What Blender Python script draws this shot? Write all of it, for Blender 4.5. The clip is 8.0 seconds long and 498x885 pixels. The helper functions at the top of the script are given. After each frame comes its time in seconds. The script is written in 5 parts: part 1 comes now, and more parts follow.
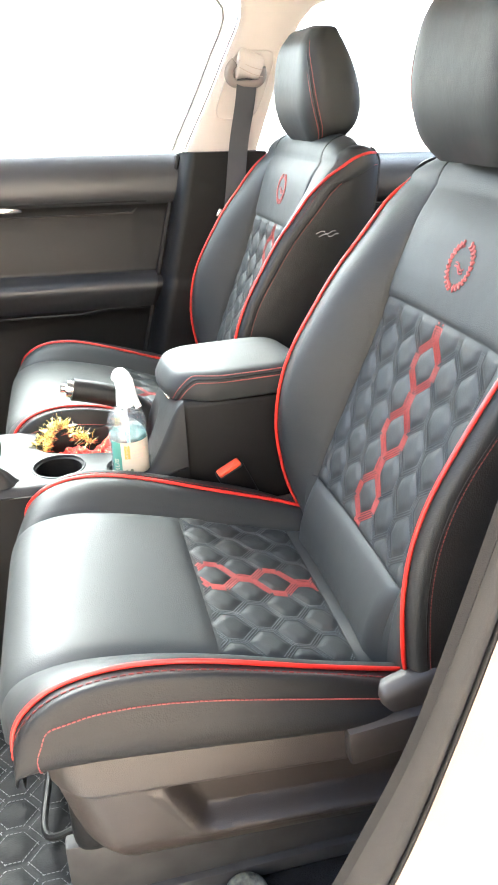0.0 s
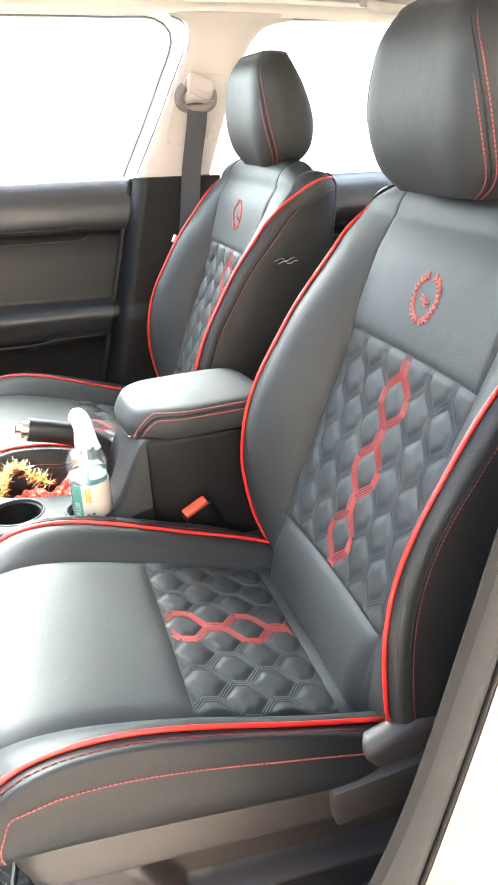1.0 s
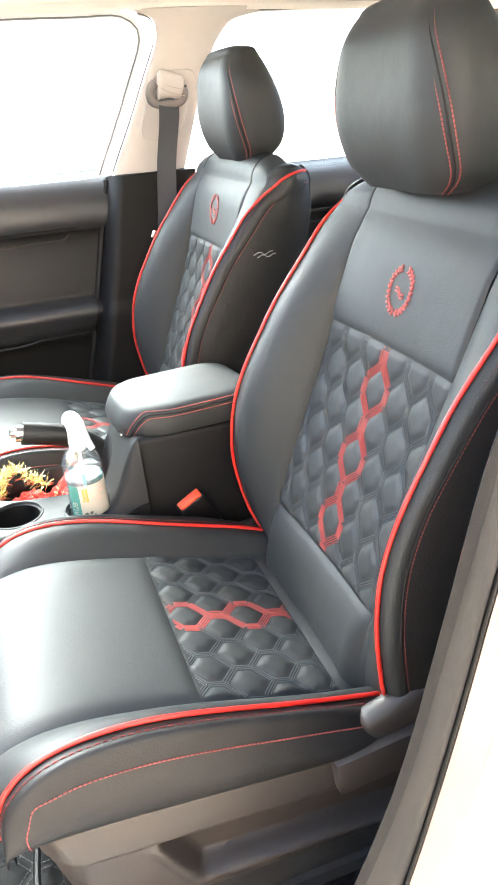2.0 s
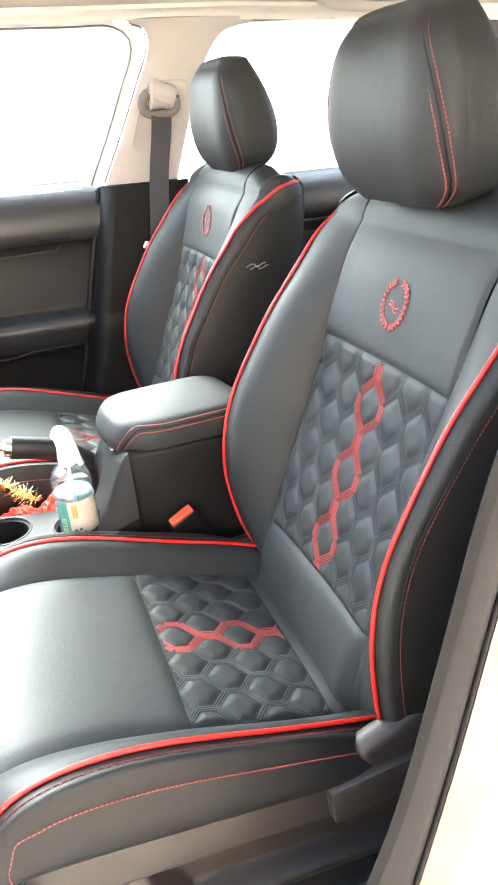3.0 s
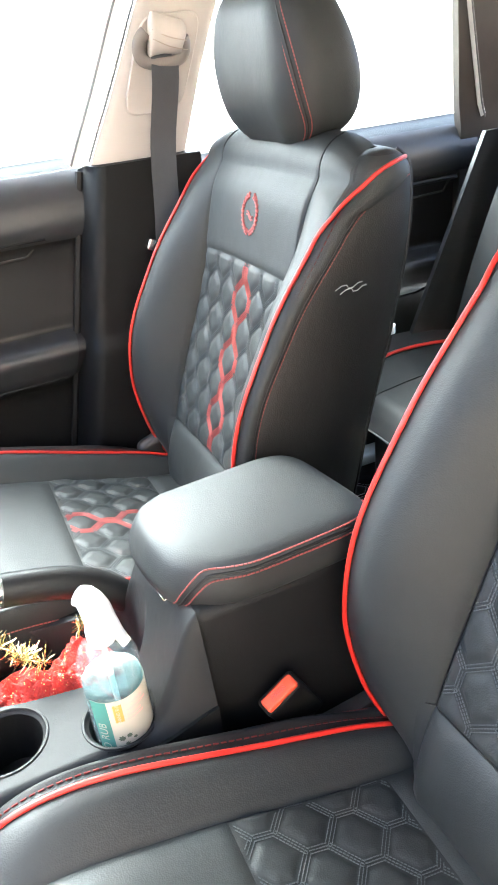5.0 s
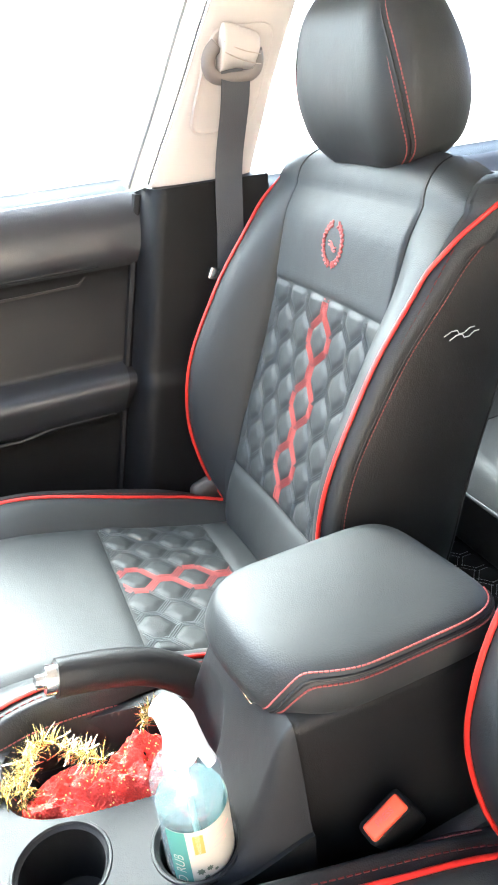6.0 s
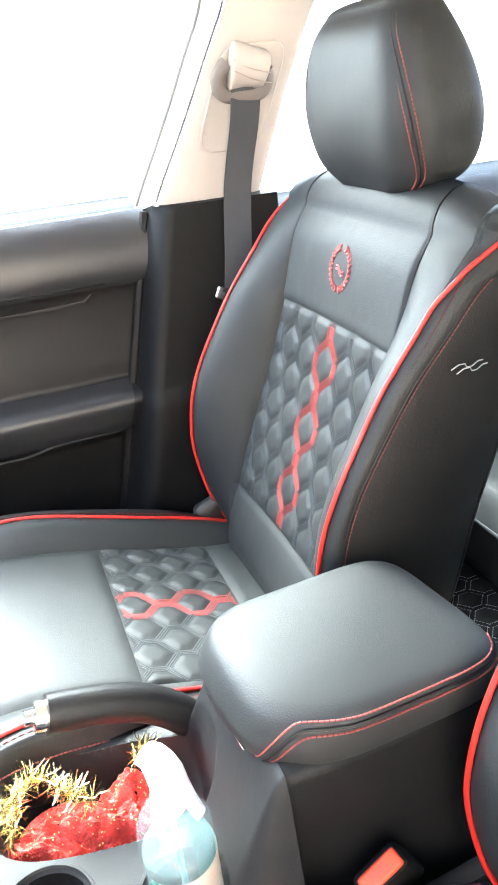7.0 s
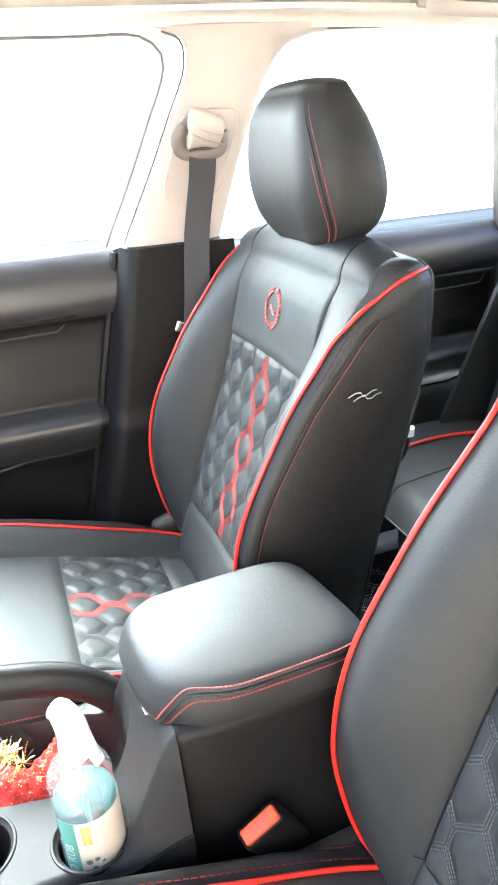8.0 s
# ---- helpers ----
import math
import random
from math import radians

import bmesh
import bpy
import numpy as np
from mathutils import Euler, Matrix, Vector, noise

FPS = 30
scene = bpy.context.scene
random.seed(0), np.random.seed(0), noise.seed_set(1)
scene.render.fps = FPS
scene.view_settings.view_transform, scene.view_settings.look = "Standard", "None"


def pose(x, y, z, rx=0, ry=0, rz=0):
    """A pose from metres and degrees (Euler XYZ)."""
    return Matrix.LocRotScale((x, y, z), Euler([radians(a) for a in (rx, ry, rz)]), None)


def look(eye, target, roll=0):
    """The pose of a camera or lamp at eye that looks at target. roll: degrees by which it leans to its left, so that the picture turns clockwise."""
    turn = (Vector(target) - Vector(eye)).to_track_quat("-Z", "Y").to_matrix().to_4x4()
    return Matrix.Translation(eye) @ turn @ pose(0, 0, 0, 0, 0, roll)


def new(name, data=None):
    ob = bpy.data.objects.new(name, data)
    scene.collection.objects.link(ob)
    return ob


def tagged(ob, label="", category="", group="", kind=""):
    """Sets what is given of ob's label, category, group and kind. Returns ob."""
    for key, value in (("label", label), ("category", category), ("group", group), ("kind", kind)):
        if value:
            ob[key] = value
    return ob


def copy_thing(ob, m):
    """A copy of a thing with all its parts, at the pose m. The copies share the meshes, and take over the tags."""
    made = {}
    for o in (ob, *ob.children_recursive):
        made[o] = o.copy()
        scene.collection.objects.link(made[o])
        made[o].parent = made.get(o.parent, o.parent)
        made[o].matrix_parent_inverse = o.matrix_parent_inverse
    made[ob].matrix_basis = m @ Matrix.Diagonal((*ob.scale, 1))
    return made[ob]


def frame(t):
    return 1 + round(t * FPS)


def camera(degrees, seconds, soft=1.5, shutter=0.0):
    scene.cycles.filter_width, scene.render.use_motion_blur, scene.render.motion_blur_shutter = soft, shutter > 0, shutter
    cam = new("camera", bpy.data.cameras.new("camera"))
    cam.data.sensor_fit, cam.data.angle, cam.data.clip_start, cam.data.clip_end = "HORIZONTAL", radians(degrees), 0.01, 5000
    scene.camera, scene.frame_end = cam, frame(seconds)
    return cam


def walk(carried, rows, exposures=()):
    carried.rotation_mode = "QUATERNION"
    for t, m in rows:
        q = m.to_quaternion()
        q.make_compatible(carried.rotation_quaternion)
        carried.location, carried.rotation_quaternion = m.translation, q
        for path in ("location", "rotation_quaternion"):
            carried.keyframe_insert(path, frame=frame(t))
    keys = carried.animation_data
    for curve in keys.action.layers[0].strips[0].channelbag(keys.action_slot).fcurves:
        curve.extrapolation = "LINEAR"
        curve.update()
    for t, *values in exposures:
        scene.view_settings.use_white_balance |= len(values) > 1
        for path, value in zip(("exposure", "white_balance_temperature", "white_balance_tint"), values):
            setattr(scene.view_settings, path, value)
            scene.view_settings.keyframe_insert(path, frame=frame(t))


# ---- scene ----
cam = camera(38.4, 8.0, soft=1.8)
PATH = [
    (0, (-0.422, -0.785, 1.017), (0.012, 0.974, 0.172), -0.7),
    (0.5, (-0.407, -0.762, 1.018), (0.097, 0.954, 0.125), -1.3),
    (1, (-0.413, -0.737, 1.035), (0.126, 1.008, 0.22), -1.6),
    (1.5, (-0.419, -0.762, 1.062), (0.124, 0.956, 0.195), -4.2),
    (3, (-0.407, -0.742, 1.064), (0.166, 0.979, 0.222), -4.3),
    (3.5, (-0.36, -0.697, 1.063), (0.151, 1.001, 0.137), -4.8),
    (4, (-0.378, -0.578, 1.077), (0.193, 1.1, 0.151), -4.5),
    (5.5, (-0.409, -0.156, 1.066), (0.249, 1.471, 0.106), -6.9),
    (6, (-0.419, -0.123, 1.07), (0.185, 1.552, 0.159), -6.2),
    (6.5, (-0.41, -0.108, 1.082), (0.121, 1.589, 0.167), -6.1),
    (7, (-0.395, -0.102, 1.086), (0.179, 1.59, 0.189), -5.7),
    (7.5, (-0.38, -0.119, 1.089), (0.251, 1.58, 0.244), -4.9),
    (8, (-0.344, -0.239, 1.109), (0.234, 1.495, 0.297), -4.2),
]
walk(cam, [(t, look(e, g, r)) for t, e, g, r in PATH], [(0, 4.78, 5850, -3), (4.2, 4.58, 5850, -3), (5.5, 4.86, 5600, -3), (8, 5.05, 5600, -3)])

# ---------------------------------------------------------------- light
SUN_EL, SUN_AZ = radians(47), radians(348)
world = bpy.data.worlds.new("sky")
scene.world = world
world.use_nodes = True
wn = world.node_tree.nodes
sky = wn.new("ShaderNodeTexSky")
sky.sky_type = "NISHITA"
sky.sun_disc = False
sky.sun_elevation, sky.sun_rotation = SUN_EL, SUN_AZ
sky.air_density, sky.dust_density, sky.ozone_density = 0.40, 4.5, 0.4
wn["Background"].inputs["Strength"].default_value = 0.15
world.node_tree.links.new(sky.outputs["Color"], wn["Background"].inputs["Color"])
sun_data = bpy.data.lights.new("sun", "SUN")
sun_data.energy, sun_data.angle, sun_data.color = 0.74, radians(40), (0.97, 0.985, 1.0)
sun = new("sun", sun_data)
sun_way = Vector((math.sin(SUN_AZ) * math.cos(SUN_EL), math.cos(SUN_AZ) * math.cos(SUN_EL), math.sin(SUN_EL)))
sun.matrix_world = look(sun_way * 20, (0, 0, 0))


# ---------------------------------------------------------------- materials
def material(name, color, rough=0.5, metal=0.0, vary=0.12, grain=None, bump=0.15, stain=6.0, coat=0.0, spec=0.5, sheen=0.0):
    """Principled surface; grain: size of the relief in 1/m, vary: strength of the broad variation."""
    m = bpy.data.materials.new(name)
    m.use_nodes = True
    nt = m.node_tree
    n, l = nt.nodes, nt.links
    p = n["Principled BSDF"]
    p.inputs["Metallic"].default_value = metal
    p.inputs["Coat Weight"].default_value = coat
    p.inputs["Specular IOR Level"].default_value = spec
    p.inputs["Sheen Weight"].default_value = sheen
    tc = n.new("ShaderNodeTexCoord")
    big = n.new("ShaderNodeTexNoise")
    big.inputs["Scale"].default_value = stain
    big.inputs["Detail"].default_value = 5
    l.new(tc.outputs["Object"], big.inputs["Vector"])
    ramp = n.new("ShaderNodeValToRGB")
    ramp.color_ramp.elements[0].position, ramp.color_ramp.elements[1].position = 0.3, 0.7
    lo = [c * (1 - vary) for c in color]
    hi = [min(1, c * (1 + vary)) for c in color]
    ramp.color_ramp.elements[0].color = (*lo, 1)
    ramp.color_ramp.elements[1].color = (*hi, 1)
    l.new(big.outputs["Fac"], ramp.inputs["Fac"])
    l.new(ramp.outputs["Color"], p.inputs["Base Color"])
    mr = n.new("ShaderNodeMapRange")
    mr.inputs["To Min"].default_value, mr.inputs["To Max"].default_value = max(0, rough - 0.07), min(1, rough + 0.07)
    l.new(big.outputs["Fac"], mr.inputs["Value"])
    l.new(mr.outputs["Result"], p.inputs["Roughness"])
    if grain:
        v = n.new("ShaderNodeTexVoronoi")
        v.inputs["Scale"].default_value = grain
        l.new(tc.outputs["Object"], v.inputs["Vector"])
        f = n.new("ShaderNodeTexNoise")
        f.inputs["Scale"].default_value = 14
        f.inputs["Detail"].default_value = 4
        l.new(tc.outputs["Object"], f.inputs["Vector"])
        b2 = n.new("ShaderNodeBump")
        b2.inputs["Strength"].default_value, b2.inputs["Distance"].default_value = 0.2, 0.010
        l.new(f.outputs["Fac"], b2.inputs["Height"])
        b = n.new("ShaderNodeBump")
        b.inputs["Strength"].default_value, b.inputs["Distance"].default_value = bump, 0.6 / grain
        l.new(v.outputs["Distance"], b.inputs["Height"])
        l.new(b2.outputs["Normal"], b.inputs["Normal"])
        l.new(b.outputs["Normal"], p.inputs["Normal"])
    return m


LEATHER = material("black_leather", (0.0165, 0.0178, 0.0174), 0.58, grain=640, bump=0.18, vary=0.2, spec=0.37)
# same leather, its colour darkened to stand for shade on sides and seams
LEATHER_SHADED = material("shaded_black_leather", (0.0070, 0.0067, 0.0065), 0.55, grain=560, bump=0.18, vary=0.2, spec=0.30)
PIPING = material("red_piping", (0.45, 0.016, 0.010), 0.38, grain=900, bump=0.1)
RED_THREAD = material("red_thread", (0.25, 0.045, 0.040), 0.6, vary=0.25)
# white thread of the front mat, darkened in colour for the dim footwell
SHADED_MAT_THREAD = material("shaded_mat_thread", (0.085, 0.085, 0.085), 0.7, vary=0.25)
DARK_RED_THREAD = material("dark_red_thread", (0.11, 0.016, 0.014), 0.7, vary=0.25, spec=0.2)
GREY_THREAD = material("grey_thread", (0.060, 0.064, 0.066), 0.6, vary=0.25)
WHITE_THREAD = material("white_thread", (0.38, 0.38, 0.38), 0.6, vary=0.2)
PLASTIC = material("dark_plastic", (0.0245, 0.0198, 0.0168), 0.5, grain=900, bump=0.25, vary=0.15, spec=0.4)
DOOR_PLASTIC = material("door_plastic", (0.0085, 0.0082, 0.0082), 0.42, grain=900, bump=0.25, vary=0.15, spec=0.32)
PLASTIC_GREY = material("console_plastic", (0.014, 0.0142, 0.0145), 0.55, grain=900, bump=0.16, vary=0.15, spec=0.24)
PLASTIC_BLACK = material("black_plastic", (0.0052, 0.0050, 0.0049), 0.55, grain=800, bump=0.2, vary=0.2, spec=0.21)
BEIGE = material("beige_trim", (0.45, 0.412, 0.378), 0.6, grain=700, bump=0.12, vary=0.05)
TAUPE = material("taupe_plastic", (0.36, 0.31, 0.27), 0.5, grain=700, bump=0.1, vary=0.06)
LOOP_GREY = material("belt_loop_plastic", (0.17, 0.150, 0.135), 0.45, vary=0.06)
GASKET = material("grey_gasket_rubber", (0.12, 0.12, 0.122), 0.5, vary=0.1)
HEADLINER = material("headliner_cloth", (0.64, 0.60, 0.55), 0.9, grain=1200, bump=0.25, vary=0.05, sheen=0.2)
WEBBING = material("belt_webbing", (0.045, 0.048, 0.052), 0.6, grain=700, bump=0.4, vary=0.15)
CHROME = material("satin_chrome", (0.75, 0.74, 0.72), 0.22, metal=1.0, vary=0.05)
STEEL = material("rail_steel", (0.030, 0.029, 0.028), 0.6, metal=0.0, vary=0.3, stain=30, spec=0.25)
RED_PLASTIC = material("red_plastic", (0.62, 0.060, 0.022), 0.5, vary=0.08, spec=0.3)
CARPET = material("dark_carpet", (0.014, 0.013, 0.013), 0.95, grain=500, bump=0.8, vary=0.35, stain=25, spec=0.1)
WHITE_PAINT = material("white_car_paint", (0.80, 0.80, 0.79), 0.25, coat=0.6, vary=0.02)
SLATE = material("slate_soft_trim", (0.021, 0.0215, 0.023), 0.36, grain=800, bump=0.2, vary=0.12)
RUBBER = material("taupe_rubber_seal", (0.24, 0.175, 0.135), 0.5, grain=700, bump=0.2, vary=0.15)
CONCRETE = material("pale_concrete", (0.44, 0.36, 0.28), 0.85, grain=120, bump=0.4, vary=0.15, stain=1.5)
BOUNCE_WALL = material("warm_bounce_plaster", (0.455, 0.385, 0.315), 0.9, grain=60, bump=0.3, vary=0.1, stain=0.8)
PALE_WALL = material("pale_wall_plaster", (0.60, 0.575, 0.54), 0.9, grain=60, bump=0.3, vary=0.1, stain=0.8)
WHITE_PLASTIC = material("white_pump_plastic", (0.70, 0.71, 0.72), 0.35, vary=0.03)
LABEL_CREAM = material("cream_label", (0.50, 0.46, 0.38), 0.5, vary=0.06)
LABEL_GREEN = material("green_label", (0.08, 0.24, 0.20), 0.5, vary=0.05)
LABEL_ORANGE = material("orange_label", (0.85, 0.30, 0.06), 0.5, vary=0.05)
LABEL_DARK = material("dark_print", (0.10, 0.12, 0.08), 0.5, vary=0.1)
LABEL_PINK = material("pink_print", (0.70, 0.42, 0.36), 0.5, vary=0.1)
GOLD = material("gold_tinsel", (0.94, 0.78, 0.48), 0.22, metal=1.0, vary=0.2, stain=90)
PALE_CAP = material("mottled_cap", (0.15, 0.14, 0.10), 0.7, vary=0.75, stain=110)


def red_cloth():
    m = material("red_glitter_cloth", (0.62, 0.035, 0.022), 0.55, vary=0.35, grain=420, bump=0.8, stain=60)
    nt = m.node_tree
    n, l = nt.nodes, nt.links
    p = n["Principled BSDF"]
    tc = n.new("ShaderNodeTexCoord")
    v = n.new("ShaderNodeTexVoronoi")
    v.inputs["Scale"].default_value = 190
    l.new(tc.outputs["Object"], v.inputs["Vector"])
    r = n.new("ShaderNodeValToRGB")
    r.color_ramp.elements[0].position, r.color_ramp.elements[1].position = 0.16, 0.22
    r.color_ramp.elements[0].color, r.color_ramp.elements[1].color = (1, 1, 1, 1), (0, 0, 0, 1)
    l.new(v.outputs["Distance"], r.inputs["Fac"])
    mix = n.new("ShaderNodeMixRGB")
    base = p.inputs["Base Color"].links[0].from_socket
    l.new(r.outputs["Color"], mix.inputs["Fac"])
    l.new(base, mix.inputs["Color1"])
    mix.inputs["Color2"].default_value = (0.9, 0.62, 0.25, 1)
    l.new(mix.outputs["Color"], p.inputs["Base Color"])
    l.new(r.outputs["Color"], p.inputs["Metallic"])
    return m


def clear(name, tint, gloss, cloud=0.0):
    """See-through plastic or liquid; cloud: the share of its body that scatters light."""
    m = bpy.data.materials.new(name)
    m.use_nodes = True
    n, l = m.node_tree.nodes, m.node_tree.links
    n.remove(n["Principled BSDF"])
    t, g, mx = n.new("ShaderNodeBsdfTransparent"), n.new("ShaderNodeBsdfGlossy"), n.new("ShaderNodeMixShader")
    t.inputs["Color"].default_value = (*tint, 1)
    g.inputs["Roughness"].default_value = 0.03
    mx.inputs["Fac"].default_value = gloss
    l.new(t.outputs[0], mx.inputs[1])
    l.new(g.outputs[0], mx.inputs[2])
    last = mx
    if cloud:
        d, last = n.new("ShaderNodeBsdfDiffuse"), n.new("ShaderNodeMixShader")
        d.inputs["Color"].default_value = (*tint, 1)
        last.inputs["Fac"].default_value = cloud
        l.new(mx.outputs[0], last.inputs[1])
        l.new(d.outputs[0], last.inputs[2])
    l.new(last.outputs[0], n["Material Output"].inputs["Surface"])
    return m


CLOTH = red_cloth()
PANE = clear("window_glass", (0.93, 0.96, 0.95), 0.05)
CLEAR_PLASTIC = clear("clear_bottle_plastic", (0.92, 0.95, 0.96), 0.10, 0.06)
BLUE_LIQUID = clear("blue_liquid", (0.50, 0.70, 0.70), 0.06, 0.10)
MAT = material("mat_vinyl", (0.005, 0.005, 0.005), 0.7, grain=500, bump=0.3, vary=0.2, spec=0.2)


# ---------------------------------------------------------------- mesh helpers
def spl(*pairs):
    """Natural cubic spline through (x, y) pairs."""
    xs, ys = np.array([p[0] for p in pairs], float), np.array([p[1] for p in pairs], float)
    n = len(xs)
    h = np.diff(xs)
    a = np.eye(n)
    r = np.zeros(n)
    for i in range(1, n - 1):
        a[i, i - 1:i + 2] = h[i - 1], 2 * (h[i - 1] + h[i]), h[i]
        r[i] = 6 * ((ys[i + 1] - ys[i]) / h[i] - (ys[i] - ys[i - 1]) / h[i - 1])
    m = np.linalg.solve(a, r)

    def f(x):
        x = min(max(x, xs[0]), xs[-1])
        i = min(max(int(np.searchsorted(xs, x)) - 1, 0), n - 2)
        d0, d1 = xs[i + 1] - x, x - xs[i]
        return float((m[i] * d0 ** 3 + m[i + 1] * d1 ** 3) / (6 * h[i]) + (ys[i] / h[i] - m[i] * h[i] / 6) * d0 + (ys[i + 1] / h[i] - m[i + 1] * h[i] / 6) * d1)
    return f


def smooth_line(pts, step):
    """A smooth line through points, resampled at about that step."""
    pts = [Vector(p) for p in pts]
    k = [0.0]
    for a, b in zip(pts, pts[1:]):
        k.append(k[-1] + (b - a).length)
    fs = [spl(*[(s, p[i]) for s, p in zip(k, pts)]) for i in range(3)]
    n = max(2, int(k[-1] / step))
    return [Vector([f(k[-1] * i / n) for f in fs]) for i in range(n + 1)]


def tube(bm, pts, r, seg=8, flat=1.0, r_end=None):
    """A round rod along points, with closed ends."""
    pts = [Vector(p) for p in pts]
    rings, side = [], None
    for i, p in enumerate(pts):
        d = (pts[min(i + 1, len(pts) - 1)] - pts[max(i - 1, 0)]).normalized()
        if side is None:
            side = d.cross(Vector((0, 0, 1)) if abs(d.z) < 0.9 else Vector((1, 0, 0))).normalized()
        side = (side - d * side.dot(d)).normalized()
        up = side.cross(d)
        q = r if r_end is None else r + (r_end - r) * i / (len(pts) - 1)
        rings.append([bm.verts.new(p + q * (math.cos(2 * math.pi * j / seg) * side + flat * math.sin(2 * math.pi * j / seg) * up)) for j in range(seg)])
    skin(bm, rings, True)
    bm.faces.new(rings[0][::-1])
    bm.faces.new(rings[-1])


def skin(bm, rings, closed=False):
    for a, b in zip(rings, rings[1:]):
        n = len(a)
        for j in range(n if closed else n - 1):
            bm.faces.new((a[j], a[(j + 1) % n], b[(j + 1) % n], b[j]))


def sheet(f, us, vs):
    """A bmesh over the grid us x vs, with points f(u, v)."""
    bm = bmesh.new()
    skin(bm, [[bm.verts.new(f(u, v)) for v in vs] for u in us])
    return bm


def loft(rings, cap=True):
    bm = bmesh.new()
    rs = [[bm.verts.new(p) for p in ring] for ring in rings]
    skin(bm, rs, True)
    if cap:
        bm.faces.new(rs[0][::-1])
        bm.faces.new(rs[-1])
    return bm


def thick(bm, d):
    """Gives a sheet a thickness."""
    bmesh.ops.recalc_face_normals(bm, faces=bm.faces)
    bmesh.ops.solidify(bm, geom=bm.faces[:], thickness=d)
    return bm


def block(bm, lo, hi, bevel=0.004, seg=2, turn=None):
    """A box between two corners with rounded edges."""
    lo, hi = Vector(lo), Vector(hi)
    c = (lo + hi) / 2
    r = bmesh.ops.create_cube(bm, size=1, matrix=Matrix.Translation(c) @ (turn or Matrix()) @ Matrix.Diagonal((*(hi - lo), 1)))
    if bevel:
        es = list({e for v in r["verts"] for e in v.link_edges})
        bmesh.ops.bevel(bm, geom=es, offset=bevel, segments=seg, affect="EDGES", profile=0.5)
    return bm


def lin(a, b, n):
    return [a + (b - a) * i / n for i in range(n + 1)]


def ease(t):
    """Smooth step from 0 to 1."""
    t = min(1, max(0, t))
    return t * t * (3 - 2 * t)


def stitches(bm, pts, pitch=0.0042, part_on=0.62, r=0.0006):
    """A run of short thread pieces along a line."""
    pts = [Vector(p) for p in pts]
    k = [0.0]
    for a, b in zip(pts, pts[1:]):
        k.append(k[-1] + (b - a).length)

    def at(s):
        i = min(max(int(np.searchsorted(k, s)) - 1, 0), len(pts) - 2)
        return pts[i].lerp(pts[i + 1], (s - k[i]) / max(1e-9, k[i + 1] - k[i]))
    s = pitch * 0.2
    while s + pitch * part_on < k[-1]:
        a, b = at(s), at(s + pitch * part_on)
        d = (b - a).normalized()
        e1 = d.orthogonal().normalized() * r
        e2 = d.cross(e1)
        q = [[bm.verts.new(p + x) for x in (e1, e2, -e1, -e2)] for p in (a - d * r * 0.4, b + d * r * 0.4)]
        skin(bm, q, True)
        bm.faces.new(q[0][::-1])
        bm.faces.new(q[1])
        s += pitch


def part(name, bm, mat, parent=None, label="", smooth=True, sub=0):
    bmesh.ops.recalc_face_normals(bm, faces=bm.faces)
    me = bpy.data.meshes.new(name)
    bm.to_mesh(me)
    bm.free()
    me.materials.append(mat)
    if smooth:
        me.shade_smooth()
        me.set_sharp_from_angle(angle=radians(42))
    ob = new(name, me)
    ob.parent = parent
    if label:
        ob["label"] = label
    if sub:
        s = ob.modifiers.new("round", "SUBSURF")
        s.levels = s.render_levels = sub
    return ob


def empty(name, m, label, category, group="", kind=""):
    e = new(name)
    e.matrix_world = m
    e.empty_display_size = 0.05
    return tagged(e, label, category, group, kind)


# ---------------------------------------------------------------- quilting
HEX_W, HEX_P, HEX_S, HEX_C = 0.0515, 0.086, 0.021, 0.022


def hex_depth(u, v, w=HEX_W, p=HEX_P, s=HEX_S, c=HEX_C):
    """How far (u, v) lies inside its cell, from the nearest seam."""
    best = -1
    for ou, ov in ((0, 0), (w / 2, p / 2)):
        du, dv = abs((u - ou + w / 2) % w - w / 2), abs((v - ov + p / 2) % p - p / 2)
        slant = ((s / 2 + c - dv) * (w / 2) - du * c) / math.hypot(c, w / 2)
        best = max(best, min(w / 2 - du, slant))
    return best


def puff(u, v, h=0.0031, band=0.0056, run=0.0115, **k):
    d = min(max((hex_depth(u, v, **k) - band) / run, 0), 1)
    return h * (1 - (1 - d) ** 2.4)


def hex_lines(u0, u1, v0, v1, w=HEX_W, p=HEX_P, s=HEX_S, c=HEX_C):
    """The seams of the quilt inside a rectangle: (line, whether it bounds the middle column)."""
    out = []
    for i in range(int(math.floor(u0 / w)) - 1, int(math.ceil(u1 / w)) + 2):
        for j in range(int(math.floor(v0 / p)) - 1, int(math.ceil(v1 / p)) + 2):
            for ou, ov in ((0, 0), (w / 2, p / 2)):
                cu, cv = i * w + ou, j * p + ov
                mid = abs(cu) < 1e-6
                for sg in (1, -1):
                    out.append(((cu, cv + s / 2 + c), (cu + sg * w / 2, cv + s / 2), mid))
                    out.append(((cu, cv - s / 2 - c), (cu + sg * w / 2, cv - s / 2), mid))
                out.append(((cu + w / 2, cv - s / 2), (cu + w / 2, cv + s / 2), mid or abs(cu + w) < 1e-6))
                if mid:
                    out.append(((cu, cv + s / 2 + c), (cu, cv + p - s / 2 - c), True))
    return out


